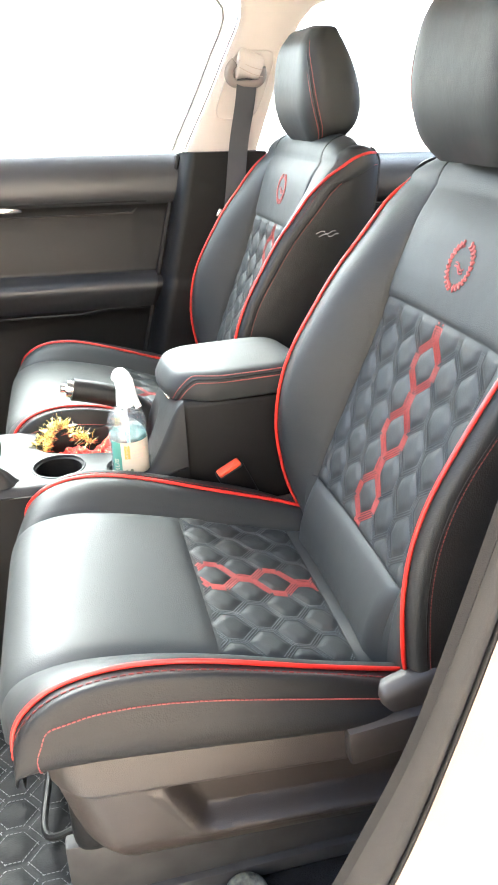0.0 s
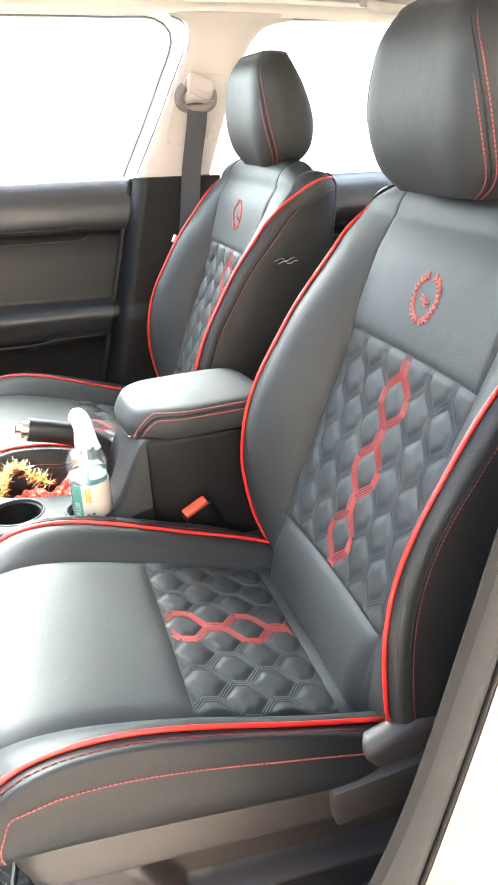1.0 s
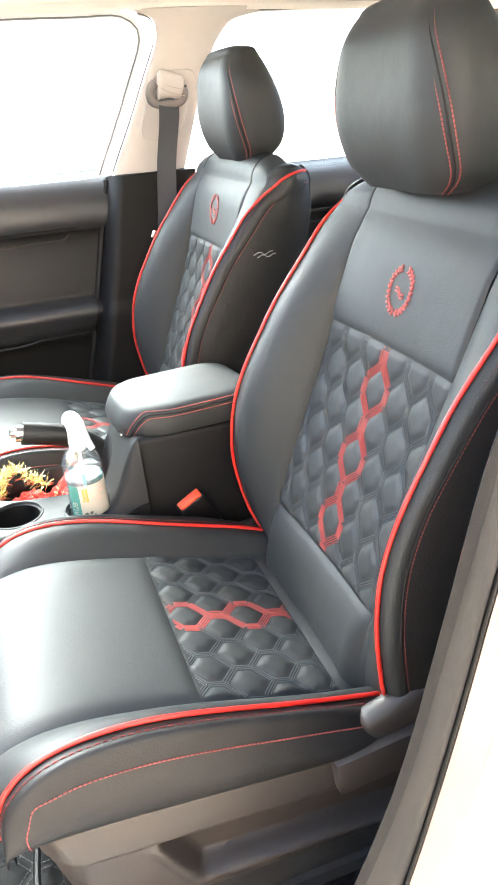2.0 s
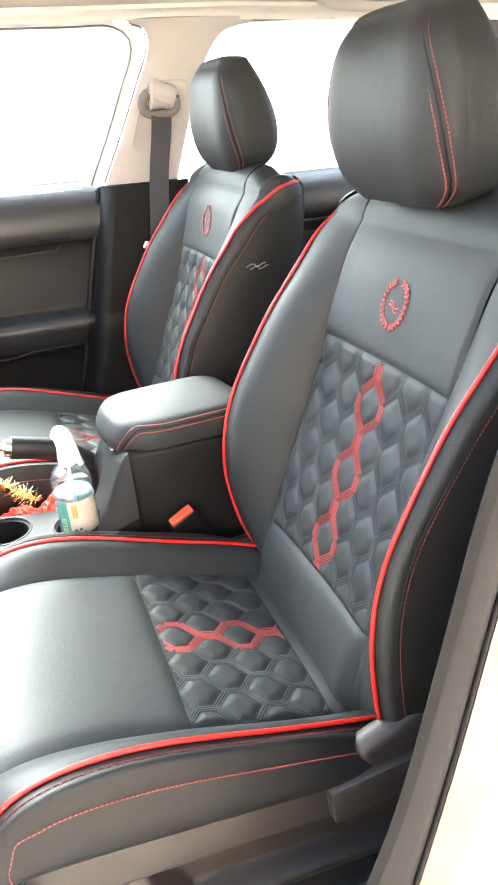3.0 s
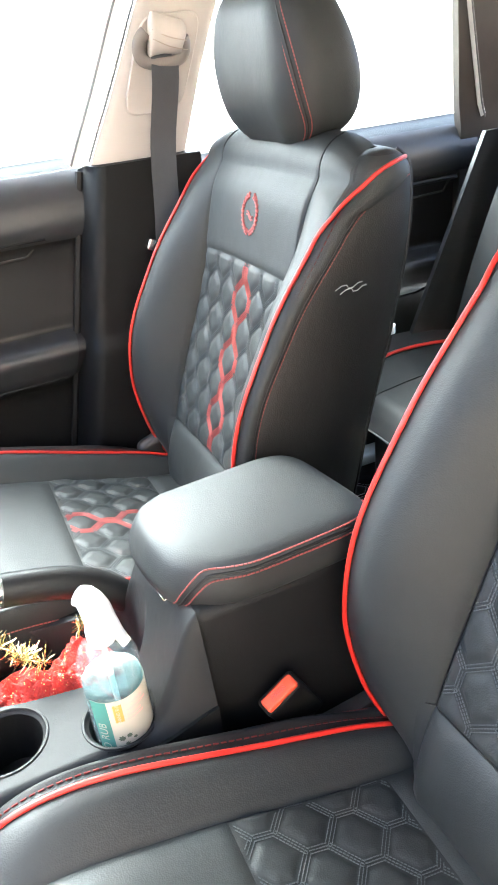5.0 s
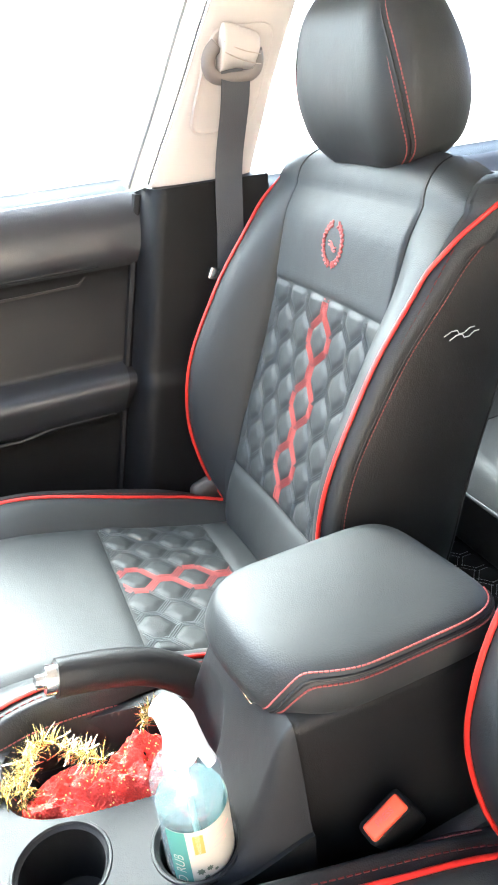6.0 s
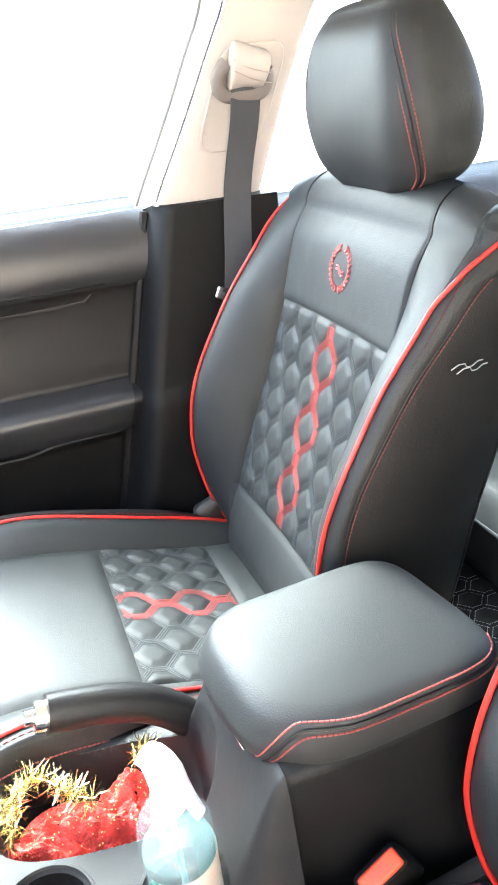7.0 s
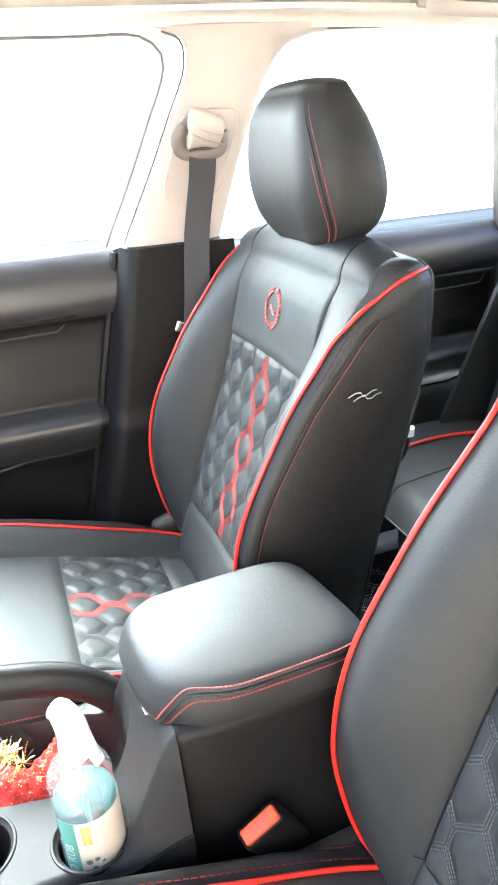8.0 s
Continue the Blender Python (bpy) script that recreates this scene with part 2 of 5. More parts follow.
def quilt_threads(surface, u0, u1, v0, v1, grey, red, **k):
    """Rows of stitching beside each seam, laid on surface(u, v)."""
    done = set()
    lines = hex_lines(u0, u1, v0, v1, **k)
    reds = {tuple(sorted((tuple(round(x, 4) for x in a), tuple(round(x, 4) for x in b)))) for a, b, m in lines if m}
    for a, b, m in lines:
        key = tuple(sorted((tuple(round(x, 4) for x in a), tuple(round(x, 4) for x in b))))
        if key in done:
            continue
        done.add(key)
        m = key in reds
        du, dv = b[0] - a[0], b[1] - a[1]
        ln = math.hypot(du, dv)
        nu, nv = -dv / ln, du / ln
        joint = m and abs(du) < 1e-6 and abs(a[0]) < 1e-6
        for off in ((-0.0075, -0.0045, -0.0015, 0.0015, 0.0045, 0.0075) if joint else (-0.0045, -0.0015, 0.0015, 0.0045) if m else (-0.0030, 0.0, 0.0030)):
            pts = []
            for i in range(9):
                u, v = a[0] + du * i / 8 + nu * off, a[1] + dv * i / 8 + nv * off
                if u0 + 0.002 < u < u1 - 0.002 and v0 + 0.002 < v < v1 - 0.002:
                    pts.append(surface(u, v))
            if len(pts) > 1:
                stitches(red if m else grey, pts, 0.0034, 0.55, 0.0010 if m else 0.0006)


# ---------------------------------------------------------------- front seat
back_mid = spl((0.36, -0.105), (0.42, -0.108), (0.46, -0.102), (0.50, -0.094), (0.55, -0.079), (0.60, -0.061), (0.65, -0.042), (0.70, -0.0225), (0.75, -0.005), (0.80, 0.010), (0.85, 0.027), (0.90, 0.047), (0.93, 0.064))
back_pipe = spl((0.36, -0.072), (0.40, -0.084), (0.45, -0.107), (0.50, -0.120), (0.55, -0.127), (0.60, -0.126), (0.65, -0.117), (0.70, -0.098), (0.75, -0.071), (0.80, -0.041), (0.85, -0.003), (0.90, 0.037), (0.93, 0.067))
back_half = spl((0.36, 0.188), (0.40, 0.200), (0.45, 0.215), (0.50, 0.226), (0.55, 0.231), (0.60, 0.230), (0.70, 0.228), (0.80, 0.224), (0.90, 0.220), (0.93, 0.216))
back_rear = spl((0.36, 0.020), (0.50, 0.048), (0.60, 0.070), (0.70, 0.101), (0.80, 0.131), (0.87, 0.144), (0.93, 0.148))
TOP = 0.925


def back_point(y, t, lift=0.0, sunk=0.0, aside=0.0, half=0.149):
    """The front of the backrest; above TOP, t rolls over the upper edge; the middle panel is set back and aside."""
    z = min(t, TOP)
    a = abs(y - aside)
    b = back_half(z) - math.copysign(aside, y - aside)
    x0 = back_mid(z) + sunk * min(1, max(0, (0.90 - z) / 0.08))
    fade = min(1, max(0, (TOP + 0.02 - t) / 0.08))
    if a <= half:
        x = x0 + 0.005 * (1 - (a / half) ** 2) * min(1, max(0, (0.90 - z) / 0.1))
    else:
        s = min(1, (a - half) / (b - half))
        x = x0 + (back_pipe(z) - x0) * math.sin(s * math.pi / 2) ** 0.92
    x += (0.0008 + 0.0028 * fade) * math.exp(-((a - half) / 0.0028) ** 2) - lift
    if t > TOP:
        ang = min(1, (t - TOP) / 0.05) * math.pi / 2
        xm = 0.112
        return Vector((xm + (x - xm) * math.cos(ang), y * (1 - 0.10 * (1 - math.cos(ang))), TOP + 0.048 * math.sin(ang) * (1 - 0.35 * (a / b) ** 3) + lift * math.sin(ang)))
    return Vector((x, y, z))


def back_side(sign, q, t):
    """The side of the backrest from the piping (q=0) to the rear edge (q=1)."""
    z = min(t, TOP)
    x0, x1, b = back_pipe(z), back_rear(z), back_half(z)
    p = Vector((x0 + (x1 - x0) * q, sign * (b + 0.022 * max(0, math.sin(math.pi * min(1, q * 1.05))) ** 0.5), z))
    if t > TOP:
        ang = min(1, (t - TOP) / 0.05) * math.pi / 2
        p = Vector((0.112 + (p.x - 0.112) * math.cos(ang), p.y * (1 - 0.10 * (1 - math.cos(ang))), TOP + 0.048 * math.sin(ang) * 0.65))
    return p


def make_backrest(seat, zq1, zc, sunk, aside, half):
    """zq1: top of the quilted panel; zc: middle of the emblem; sunk, aside, half: set-back, shift and half width of the panel."""
    def front_at(y, t, lift=0.0):
        return back_point(y, t, lift, sunk, aside, half)

    ts = lin(0.36, TOP, 40) + lin(TOP + 0.006, TOP + 0.05, 8)
    rings = []
    for t in ts:
        b = back_half(min(t, TOP))
        ring = [front_at(y, t, -0.0022 - 0.006 * min(1, (b - abs(y)) / 0.02)) for y in lin(-b, b, 32)]
        ring += [back_side(1, q, t) for q in lin(0.02, 1, 14)]
        r1, r0 = back_side(1, 1, t), back_side(-1, 1, t)
        ring += [r1.lerp(r0, q) + Vector((0.016 * math.sin(math.pi * q), 0, 0)) for q in lin(0.08, 0.92, 8)]
        ring += [back_side(-1, q, t) for q in lin(1, 0.02, 14)]
        rings.append(ring)
    back = part("backrest", loft(rings), LEATHER_SHADED, seat, "black leather backrest with padded sides")
    # front covers
    zq0, zr = 0.513, zq1 - 0.141

    def quilt(u, v, extra=0.0):
        e = min(1, max(0, (half - 0.001 - abs(u)) / 0.008)) * min(1, max(0, (v - zq0) / 0.008)) * min(1, max(0, (zq1 - v) / 0.008))
        return front_at(aside + u, v, 0.0015 + puff(u, v - zr) * e + extra)
    part("quilted_panel", sheet(quilt, lin(-half + 0.001, half - 0.001, 126), lin(zq0, zq1, 140)), LEATHER, back, "quilted black leather panel with hexagon stitching")
    g, r = bmesh.new(), bmesh.new()
    quilt_threads(lambda u, v: quilt(u, v + zr, 0.0006), -half, half, zq0 - zr, zq1 - zr, g, r)
    part("grey_stitching", g, GREY_THREAD, back, smooth=False)
    part("red_stitching", r, RED_THREAD, back, "band of red stitching in a hexagon chain", smooth=False)

    def upper(u, v):
        d = 0.0038 * (1 - math.exp(-((v - zq1) / 0.006)))
        fade = min(1, max(0, (TOP + 0.012 - v) / 0.05))
        return front_at(aside + u, v, 0.0015 + (d + 0.0012 * (1 - math.exp(-((half - abs(u)) / 0.005)))) * fade)
    part("upper_panel", sheet(upper, [half * math.copysign(1 - (1 - abs(q)) ** 1.6, q) for q in lin(-1, 1, 60)], lin(zq1, zq1 + 0.02, 10) + lin(zq1 + 0.024, TOP, 24) + lin(TOP + 0.005, TOP + 0.05, 8)), LEATHER, back)

    def lumbar(u, v):
        k = (v - 0.37) / (zq0 - 0.37)
        return front_at(aside + u, v, 0.002 + 0.017 * max(0, math.sin(math.pi * min(1, max(0, k)))) ** 0.6 * min(1, (half + 0.012 - abs(u)) / 0.03))
    part("lumbar_panel", sheet(lumbar, lin(-half - 0.012, half + 0.012, 50), lin(0.37, zq0, 30)), LEATHER, back)
    for sg in (1, -1):
        def bolster(s, t):
            b = back_half(min(t, TOP))
            return front_at(aside * (1 - s) + sg * (half + (b - half) * s), t, 0.0015 * (1 - s ** 4) + 0.002 * math.sin(math.pi * s))
        part("bolster", sheet(bolster, [q ** 1.7 for q in lin(0, 1, 34)], lin(0.37, TOP, 60) + lin(TOP + 0.006, TOP + 0.05, 7)), LEATHER, back)
        pipe = [Vector((back_pipe(z) - 0.0028, sg * (back_half(z) + 0.0018), z)) for z in lin(0.385, 0.872, 40)]
        pipe += smooth_line(pipe[-3:] + [back_side(sg, q, t) + Vector((-0.001, sg * 0.0035, 0.0012)) for q, t in ((0.012, 0.890), (0.05, 0.906), (0.14, 0.921), (0.32, TOP + 0.010), (0.60, TOP + 0.018), (0.95, TOP + 0.018))], 0.006)[4:]
        bm = bmesh.new()
        tube(bm, pipe, 0.0026, 10)
        part("piping", bm, PIPING, back, "glossy red piping")
        def facing(k, t):
            z = min(t, 0.893)
            q = min(0.62, max(0.1, (0.0215 + 0.009 * max(0, z - 0.7) / 0.2) / (back_rear(z) - back_pipe(z))))
            q = k * min(0.96, q + max(0, t - 0.893) / 0.031 * 0.55)
            return back_side(sg, q, t) + Vector((-0.002 * math.sin(math.pi * k), sg * (0.0010 + 0.0035 * math.sin(math.pi * k)), 0))
        part("side_facing", thick(sheet(facing, lin(0, 1, 10), lin(0.40, 0.893, 40) + lin(0.897, TOP + 0.03, 14)), 0.001), LEATHER, back)
        bm = bmesh.new()
        stitches(bm, [back_side(sg, 0.055, t) + Vector((-0.001, sg * 0.0036, 0)) for t in lin(0.40, 0.90, 60)], 0.0082, 0.6, 0.0008)
        part("piping_stitching", bm, DARK_RED_THREAD, back, smooth=False)
        seam = []
        for t in lin(0.44, 0.89, 49):
            x0, x1 = back_pipe(t), back_rear(t)
            q = min(0.62, max(0.1, (0.022 + 0.009 * max(0, t - 0.7) / 0.2) / (x1 - x0)))
            seam.append(back_side(sg, q, t) + Vector((0, sg * 0.0008, 0)))
        seam = smooth_line(seam[::3] + [back_side(sg, q, t) + Vector((0, sg * 0.0008, 0)) for q, t in ((0.50, 0.914), (0.72, 0.922), (0.93, 0.924))], 0.006)
        bm = bmesh.new()
        stitches(bm, seam, 0.0048, 0.6, 0.0007)
        part("side_stitching", bm, RED_THREAD, back, "dark red stitched side seam", smooth=False)
        bm = bmesh.new()
        tube(bm, [p + Vector((-0.004, 0, 0.001)) for p in seam], 0.0012, 6)
        part("side_seam", bm, LEATHER_SHADED, back)
        # welt along the rear edge
        bm = bmesh.new()
        tube(bm, [back_side(sg, 0.97, t) for t in lin(0.40, TOP, 50)] + [back_side(sg, 0.97, t) for t in lin(TOP + 0.005, TOP + 0.03, 5)], 0.004, 8)
        part("rear_welt", bm, LEATHER_SHADED, back)
        # thin white monogram-like zigzag on the side
        bm = bmesh.new()
        for k in range(2):
            z = 0.817 - 0.005 * k
            dx = 0.006 * k
            tube(bm, [back_side(sg, (x + dx - back_pipe(z)) / (back_rear(z) - back_pipe(z)), zz - 0.005 * k) + Vector((0, sg * 0.001, 0)) for x, zz in ((0.024, 0.813), (0.030, 0.817), (0.037, 0.817), (0.041, 0.813), (0.047, 0.813), (0.052, 0.817), (0.058, 0.817))], 0.0006, 6)
        part("side_badge", bm, WHITE_THREAD, back, "white embroidered zigzag mark")
    # dark creases where the covers are sewn together
    def crease(name, pts):
        bm = bmesh.new()
        tube(bm, pts, 0.0010, 6)
        part(name, bm, LEATHER_SHADED, back)
    for sg in (1, -1):
        crease("panel_crease", [front_at(aside + sg * half, t, 0.0022) for t in lin(zq0, TOP + 0.046, 60)])
    crease("panel_crease", [front_at(aside + u, zq1, 0.0022) for u in lin(-half, half, 40)])
    crease("panel_crease", [front_at(aside + u, zq0, 0.0022) for u in lin(-half - 0.006, half + 0.006, 40)])
    # wreath emblem
    bm = bmesh.new()
    for k in range(26):
        ang = radians(100 + 340 * k / 25)
        if k in (0, 25):
            continue
        for sd in (-1, 1):
            y, z = 0.0235 * math.cos(ang), zc + 0.0250 * math.sin(ang)
            tip = radians(45) * sd + ang + (math.pi / 2 if math.cos(ang) > 0 else -math.pi / 2)
            p0, p1 = front_at(aside + y, z, 0.0068), front_at(aside + y + 0.0042 * math.cos(tip), z + 0.0055 * math.sin(tip), 0.0068)
            tube(bm, [p0, p0.lerp(p1, 0.5), p1], 0.0018, 6)
    for dz in (0.0, 0.004):
        tube(bm, smooth_line([front_at(aside + y, zc - 0.003 + z + dz, 0.0068) for y, z in ((-0.010, -0.003), (-0.006, -0.005), (-0.001, -0.003), (0.003, 0.001), (0.010, 0.002))], 0.002), 0.0013, 6)
    part("wreath_emblem", bm, RED_THREAD, back, "red embroidered wreath emblem")
    return back


cush_x = spl((0, -0.055), (0.15, -0.130), (0.3, -0.215), (0.45, -0.300), (0.6, -0.385), (0.72, -0.450), (0.82, -0.505), (0.90, -0.537), (1.0, -0.545))
cush_z = spl((0, 0.398), (0.15, 0.411), (0.3, 0.433), (0.45, 0.460), (0.6, 0.482), (0.72, 0.492), (0.82, 0.485), (0.90, 0.458), (1.0, 0.402))
pipe_x = spl((0, -0.075), (0.15, -0.142), (0.3, -0.220), (0.45, -0.300), (0.6, -0.380), (0.72, -0.440), (0.82, -0.490), (0.90, -0.520), (1.0, -0.527))
pipe_z = spl((0, 0.418), (0.15, 0.442), (0.3, 0.466), (0.45, 0.492), (0.6, 0.514), (0.72, 0.519), (0.82, 0.507), (0.90, 0.480), (1.0, 0.442))
pipe_y = spl((0, 0.190), (0.15, 0.197), (0.45, 0.202), (0.72, 0.210), (0.9, 0.216), (1.0, 0.224))
hem_z = spl((0, 0.392), (0.3, 0.407), (0.6, 0.424), (0.9, 0.436), (1.0, 0.436))
CP = 0.156
CELL = dict(w=0.052, p=0.084, s=0.021, c=0.021)


def cushion_point(y, t, lift=0.0):
    a, b = abs(y), pipe_y(t)
    s = min(1, max(0, (a - CP) / (b - CP)))
    f = math.sin(s * math.pi / 2) ** 1.3
    x, z = cush_x(t) + (pipe_x(t) - cush_x(t)) * f, cush_z(t) + (pipe_z(t) - cush_z(t)) * f
    z -= 0.003 * math.exp(-((a - CP) / 0.004) ** 2) * (1 if t < 0.8 else max(0, 1 - (t - 0.8) / 0.08))
    z += 0.004 * (1 - (a / b) ** 2)
    dx, dz = cush_x(min(1, t + 0.01)) - cush_x(max(0, t - 0.01)), cush_z(min(1, t + 0.01)) - cush_z(max(0, t - 0.01))
    ln = math.hypot(dx, dz)
    return Vector((x + dz / ln * lift, y, z - dx / ln * lift))


def cushion_side(sign, q, t):
    p = Vector((pipe_x(t), sign * pipe_y(t), pipe_z(t)))
    e = Vector((pipe_x(t) + 0.004, sign * 0.234, min(hem_z(t), p.z - 0.004)))
    r = p.lerp(e, q)
    r.y += sign * 0.026 * max(0, math.sin(math.pi * q)) ** 0.6
    r.z += 0.017 * math.exp(-((q - 0.17) / 0.11) ** 2) * ease(t / 0.3) * ease((1 - t) / 0.3)
    return r


def make_cushion(seat):
    ts = lin(0, 1, 60)
    rings = []
    for t in ts:
        ring = [cushion_point(y, t, -0.006 * min(1, (pipe_y(t) - abs(y)) / 0.02)) for y in lin(-pipe_y(t), pipe_y(t), 36)]
        ring += [cushion_side(1, q, t) for q in lin(0.02, 0.3, 12) + lin(0.36, 1, 10)]
        low = hem_z(t) - 0.02
        ring += [Vector((cush_x(t) + 0.02 * t, y, min(low, cush_z(t) - 0.02))) for y in lin(0.21, -0.21, 8)]
        ring += [cushion_side(-1, q, t) for q in lin(1, 0.36, 10) + lin(0.3, 0.02, 12)]
        rings.append(ring)
    cush = part("seat_cushion", loft(rings), LEATHER_SHADED, seat, "black leather seat cushion with rounded sides")
    t0, t1 = 0.165, 0.461

    def xt(v):
        return t0 + (t1 - t0) * v / 0.171

    def quilt(u, v, extra=0.0):
        e = min(1, max(0, (CP - abs(u)) / 0.008)) * min(1, max(0, v / 0.006)) * min(1, max(0, (0.171 - v) / 0.006))
        return cushion_point(u, xt(v), 0.0015 + puff(u, v - 0.063, **CELL) * e + extra)
    part("quilted_panel", sheet(quilt, lin(-CP + 0.001, CP - 0.001, 138), lin(0, 0.171, 76)), LEATHER, cush, "quilted black leather panel with hexagon stitching")
    g, r = bmesh.new(), bmesh.new()
    quilt_threads(lambda u, v: quilt(u, v + 0.063, 0.0006), -CP, CP, -0.063, 0.171 - 0.063, g, r, **CELL)
    part("grey_stitching", g, GREY_THREAD, cush, smooth=False)
    part("red_stitching", r, RED_THREAD, cush, "band of red stitching in a hexagon chain", smooth=False)

    def front(u, v):
        return cushion_point(u, v, 0.001 + 0.0045 * (1 - math.exp(-(v - t1) / 0.012)) * (1 - math.exp(-(CP - abs(u)) / 0.012)))
    part("front_panel", sheet(front, lin(-CP, CP, 30), lin(t1, 1, 44)), LEATHER, cush, "smooth black leather front panel")

    def rear(u, v):
        return cushion_point(u, v, 0.001 + 0.005 * (1 - math.exp(-(t0 - v) / 0.012)) * (1 - math.exp(-(CP - abs(u)) / 0.012)))
    part("rear_panel", sheet(rear, lin(-CP, CP, 24), lin(0, t0, 12)), LEATHER, cush)
    for sg in (1, -1):
        part("bolster", sheet(lambda s, t: cushion_point(sg * (CP + (pipe_y(t) - CP) * s), t, 0.001 + 0.002 * math.sin(math.pi * s)), lin(0, 1, 18), lin(0, 1, 60)), LEATHER, cush)
        bm = bmesh.new()
        tube(bm, [Vector((pipe_x(t), sg * (pipe_y(t) + 0.001), pipe_z(t) + 0.0028)) for t in lin(0.02, 1, 70)], 0.0028, 10)
        part("piping", bm, PIPING, cush, "glossy red piping")
        bm = bmesh.new()
        stitches(bm, [cushion_side(sg, 0.06, t) + Vector((0, sg * 0.0012, 0.0010)) for t in lin(0.02, 0.98, 80)], 0.0082, 0.6, 0.0008)
        part("piping_stitching", bm, DARK_RED_THREAD, cush, smooth=False)
        bm = bmesh.new()
        line = [cushion_side(sg, 0.10 + 0.20 * min(1, (1 - abs(t - 0.45)) * 1.6), t) for t in lin(0.08, 0.80, 60)]
        line = smooth_line(line[::4] + [cushion_side(sg, q, 0.80 + 0.055 * math.sin(min(1, (q - 0.15) / 0.45) * 1.57)) for q in lin(0.30, 0.97, 8)], 0.004)
        stitches(bm, [p + Vector((0, sg * 0.0008, 0)) for p in line], 0.0048, 0.6, 0.0008)
        part("side_stitching", bm, RED_THREAD, cush, "red stitched side seam", smooth=False)
    return cush


def make_headrest(seat, dx, dy):
    """dx, dy: how far the headrest is set back and aside."""
    fx = spl((0.955, 0.072), (0.975, 0.058), (1.0, 0.047), (1.04, 0.040), (1.09, 0.042), (1.13, 0.054), (1.152, 0.074))
    bx = spl((0.955, 0.128), (0.985, 0.152), (1.02, 0.160), (1.07, 0.150), (1.12, 0.128), (1.152, 0.108))
    hw = spl((0.955, 0.080), (0.970, 0.110), (1.0, 0.131), (1.04, 0.137), (1.08, 0.131), (1.12, 0.115), (1.152, 0.094))
    rings, seams, sides = [], {k: [] for k in (1, 2, 3, -1, -2, -3)}, 72
    for z in [0.957] + lin(0.962, 1.142, 30):
        f, b, w = fx(z) + dx, bx(z) + dx, hw(z)
        ring = []
        c, d = (f + b) / 2, (b - f) / 2
        for k in range(sides):
            ang = 2 * math.pi * k / sides
            cs, sn = math.cos(ang), math.sin(ang)
            puffed = 0.004 * math.exp(-((abs(sn) - 0.5) / 0.25) ** 2) * (1 if cs > 0 else 0)
            ring.append(Vector((c - d * math.copysign(abs(cs) ** 0.55, cs) - puffed, dy + w * math.copysign(abs(sn) ** 0.62, sn), z)))
        rings.append(ring)
        if z > 1.1415:
            for k in (0.985, 0.96, 0.92, 0.86, 0.78, 0.66, 0.45, 0.1):
                rings.append([Vector((c + (p.x - c) * k, dy + (p.y - dy) * k, z + 0.013 * (1 - k * k) ** 0.5)) for p in ring])
        for sg in (1, -1):
            lean = 16 * (1.045 - z) / 0.09
            for key, deg in ((sg, 52 + lean), (sg * 2, 47 + lean), (sg * 3, 58 + lean)):
                cs, sn = math.cos(radians(deg)), math.sin(radians(deg))
                seams[key].append(Vector((c - d * cs ** 0.55 * 1.01 - 0.001, dy + sg * w * sn ** 0.62 * 1.004, z)))
    head = part("headrest", loft(rings), LEATHER, seat, "black leather headrest with red stitched seams")
    for sg in (1, -1):
        bm = bmesh.new()
        tube(bm, seams[sg], 0.0016, 6)
        part("seam", bm, LEATHER_SHADED, head)
        bm = bmesh.new()
        for key in (sg * 2, sg * 3):
            stitches(bm, seams[key], 0.0046, 0.6, 0.0008)
        part("seam_stitching", bm, RED_THREAD, head, smooth=False)
        bm = bmesh.new()
        tube(bm, [(0.105, sg * 0.062, 0.93), (0.105 + dx * 0.8, dy + sg * 0.062, 0.985)], 0.006, 10)
        part("headrest_post", bm, CHROME, head, "steel post")


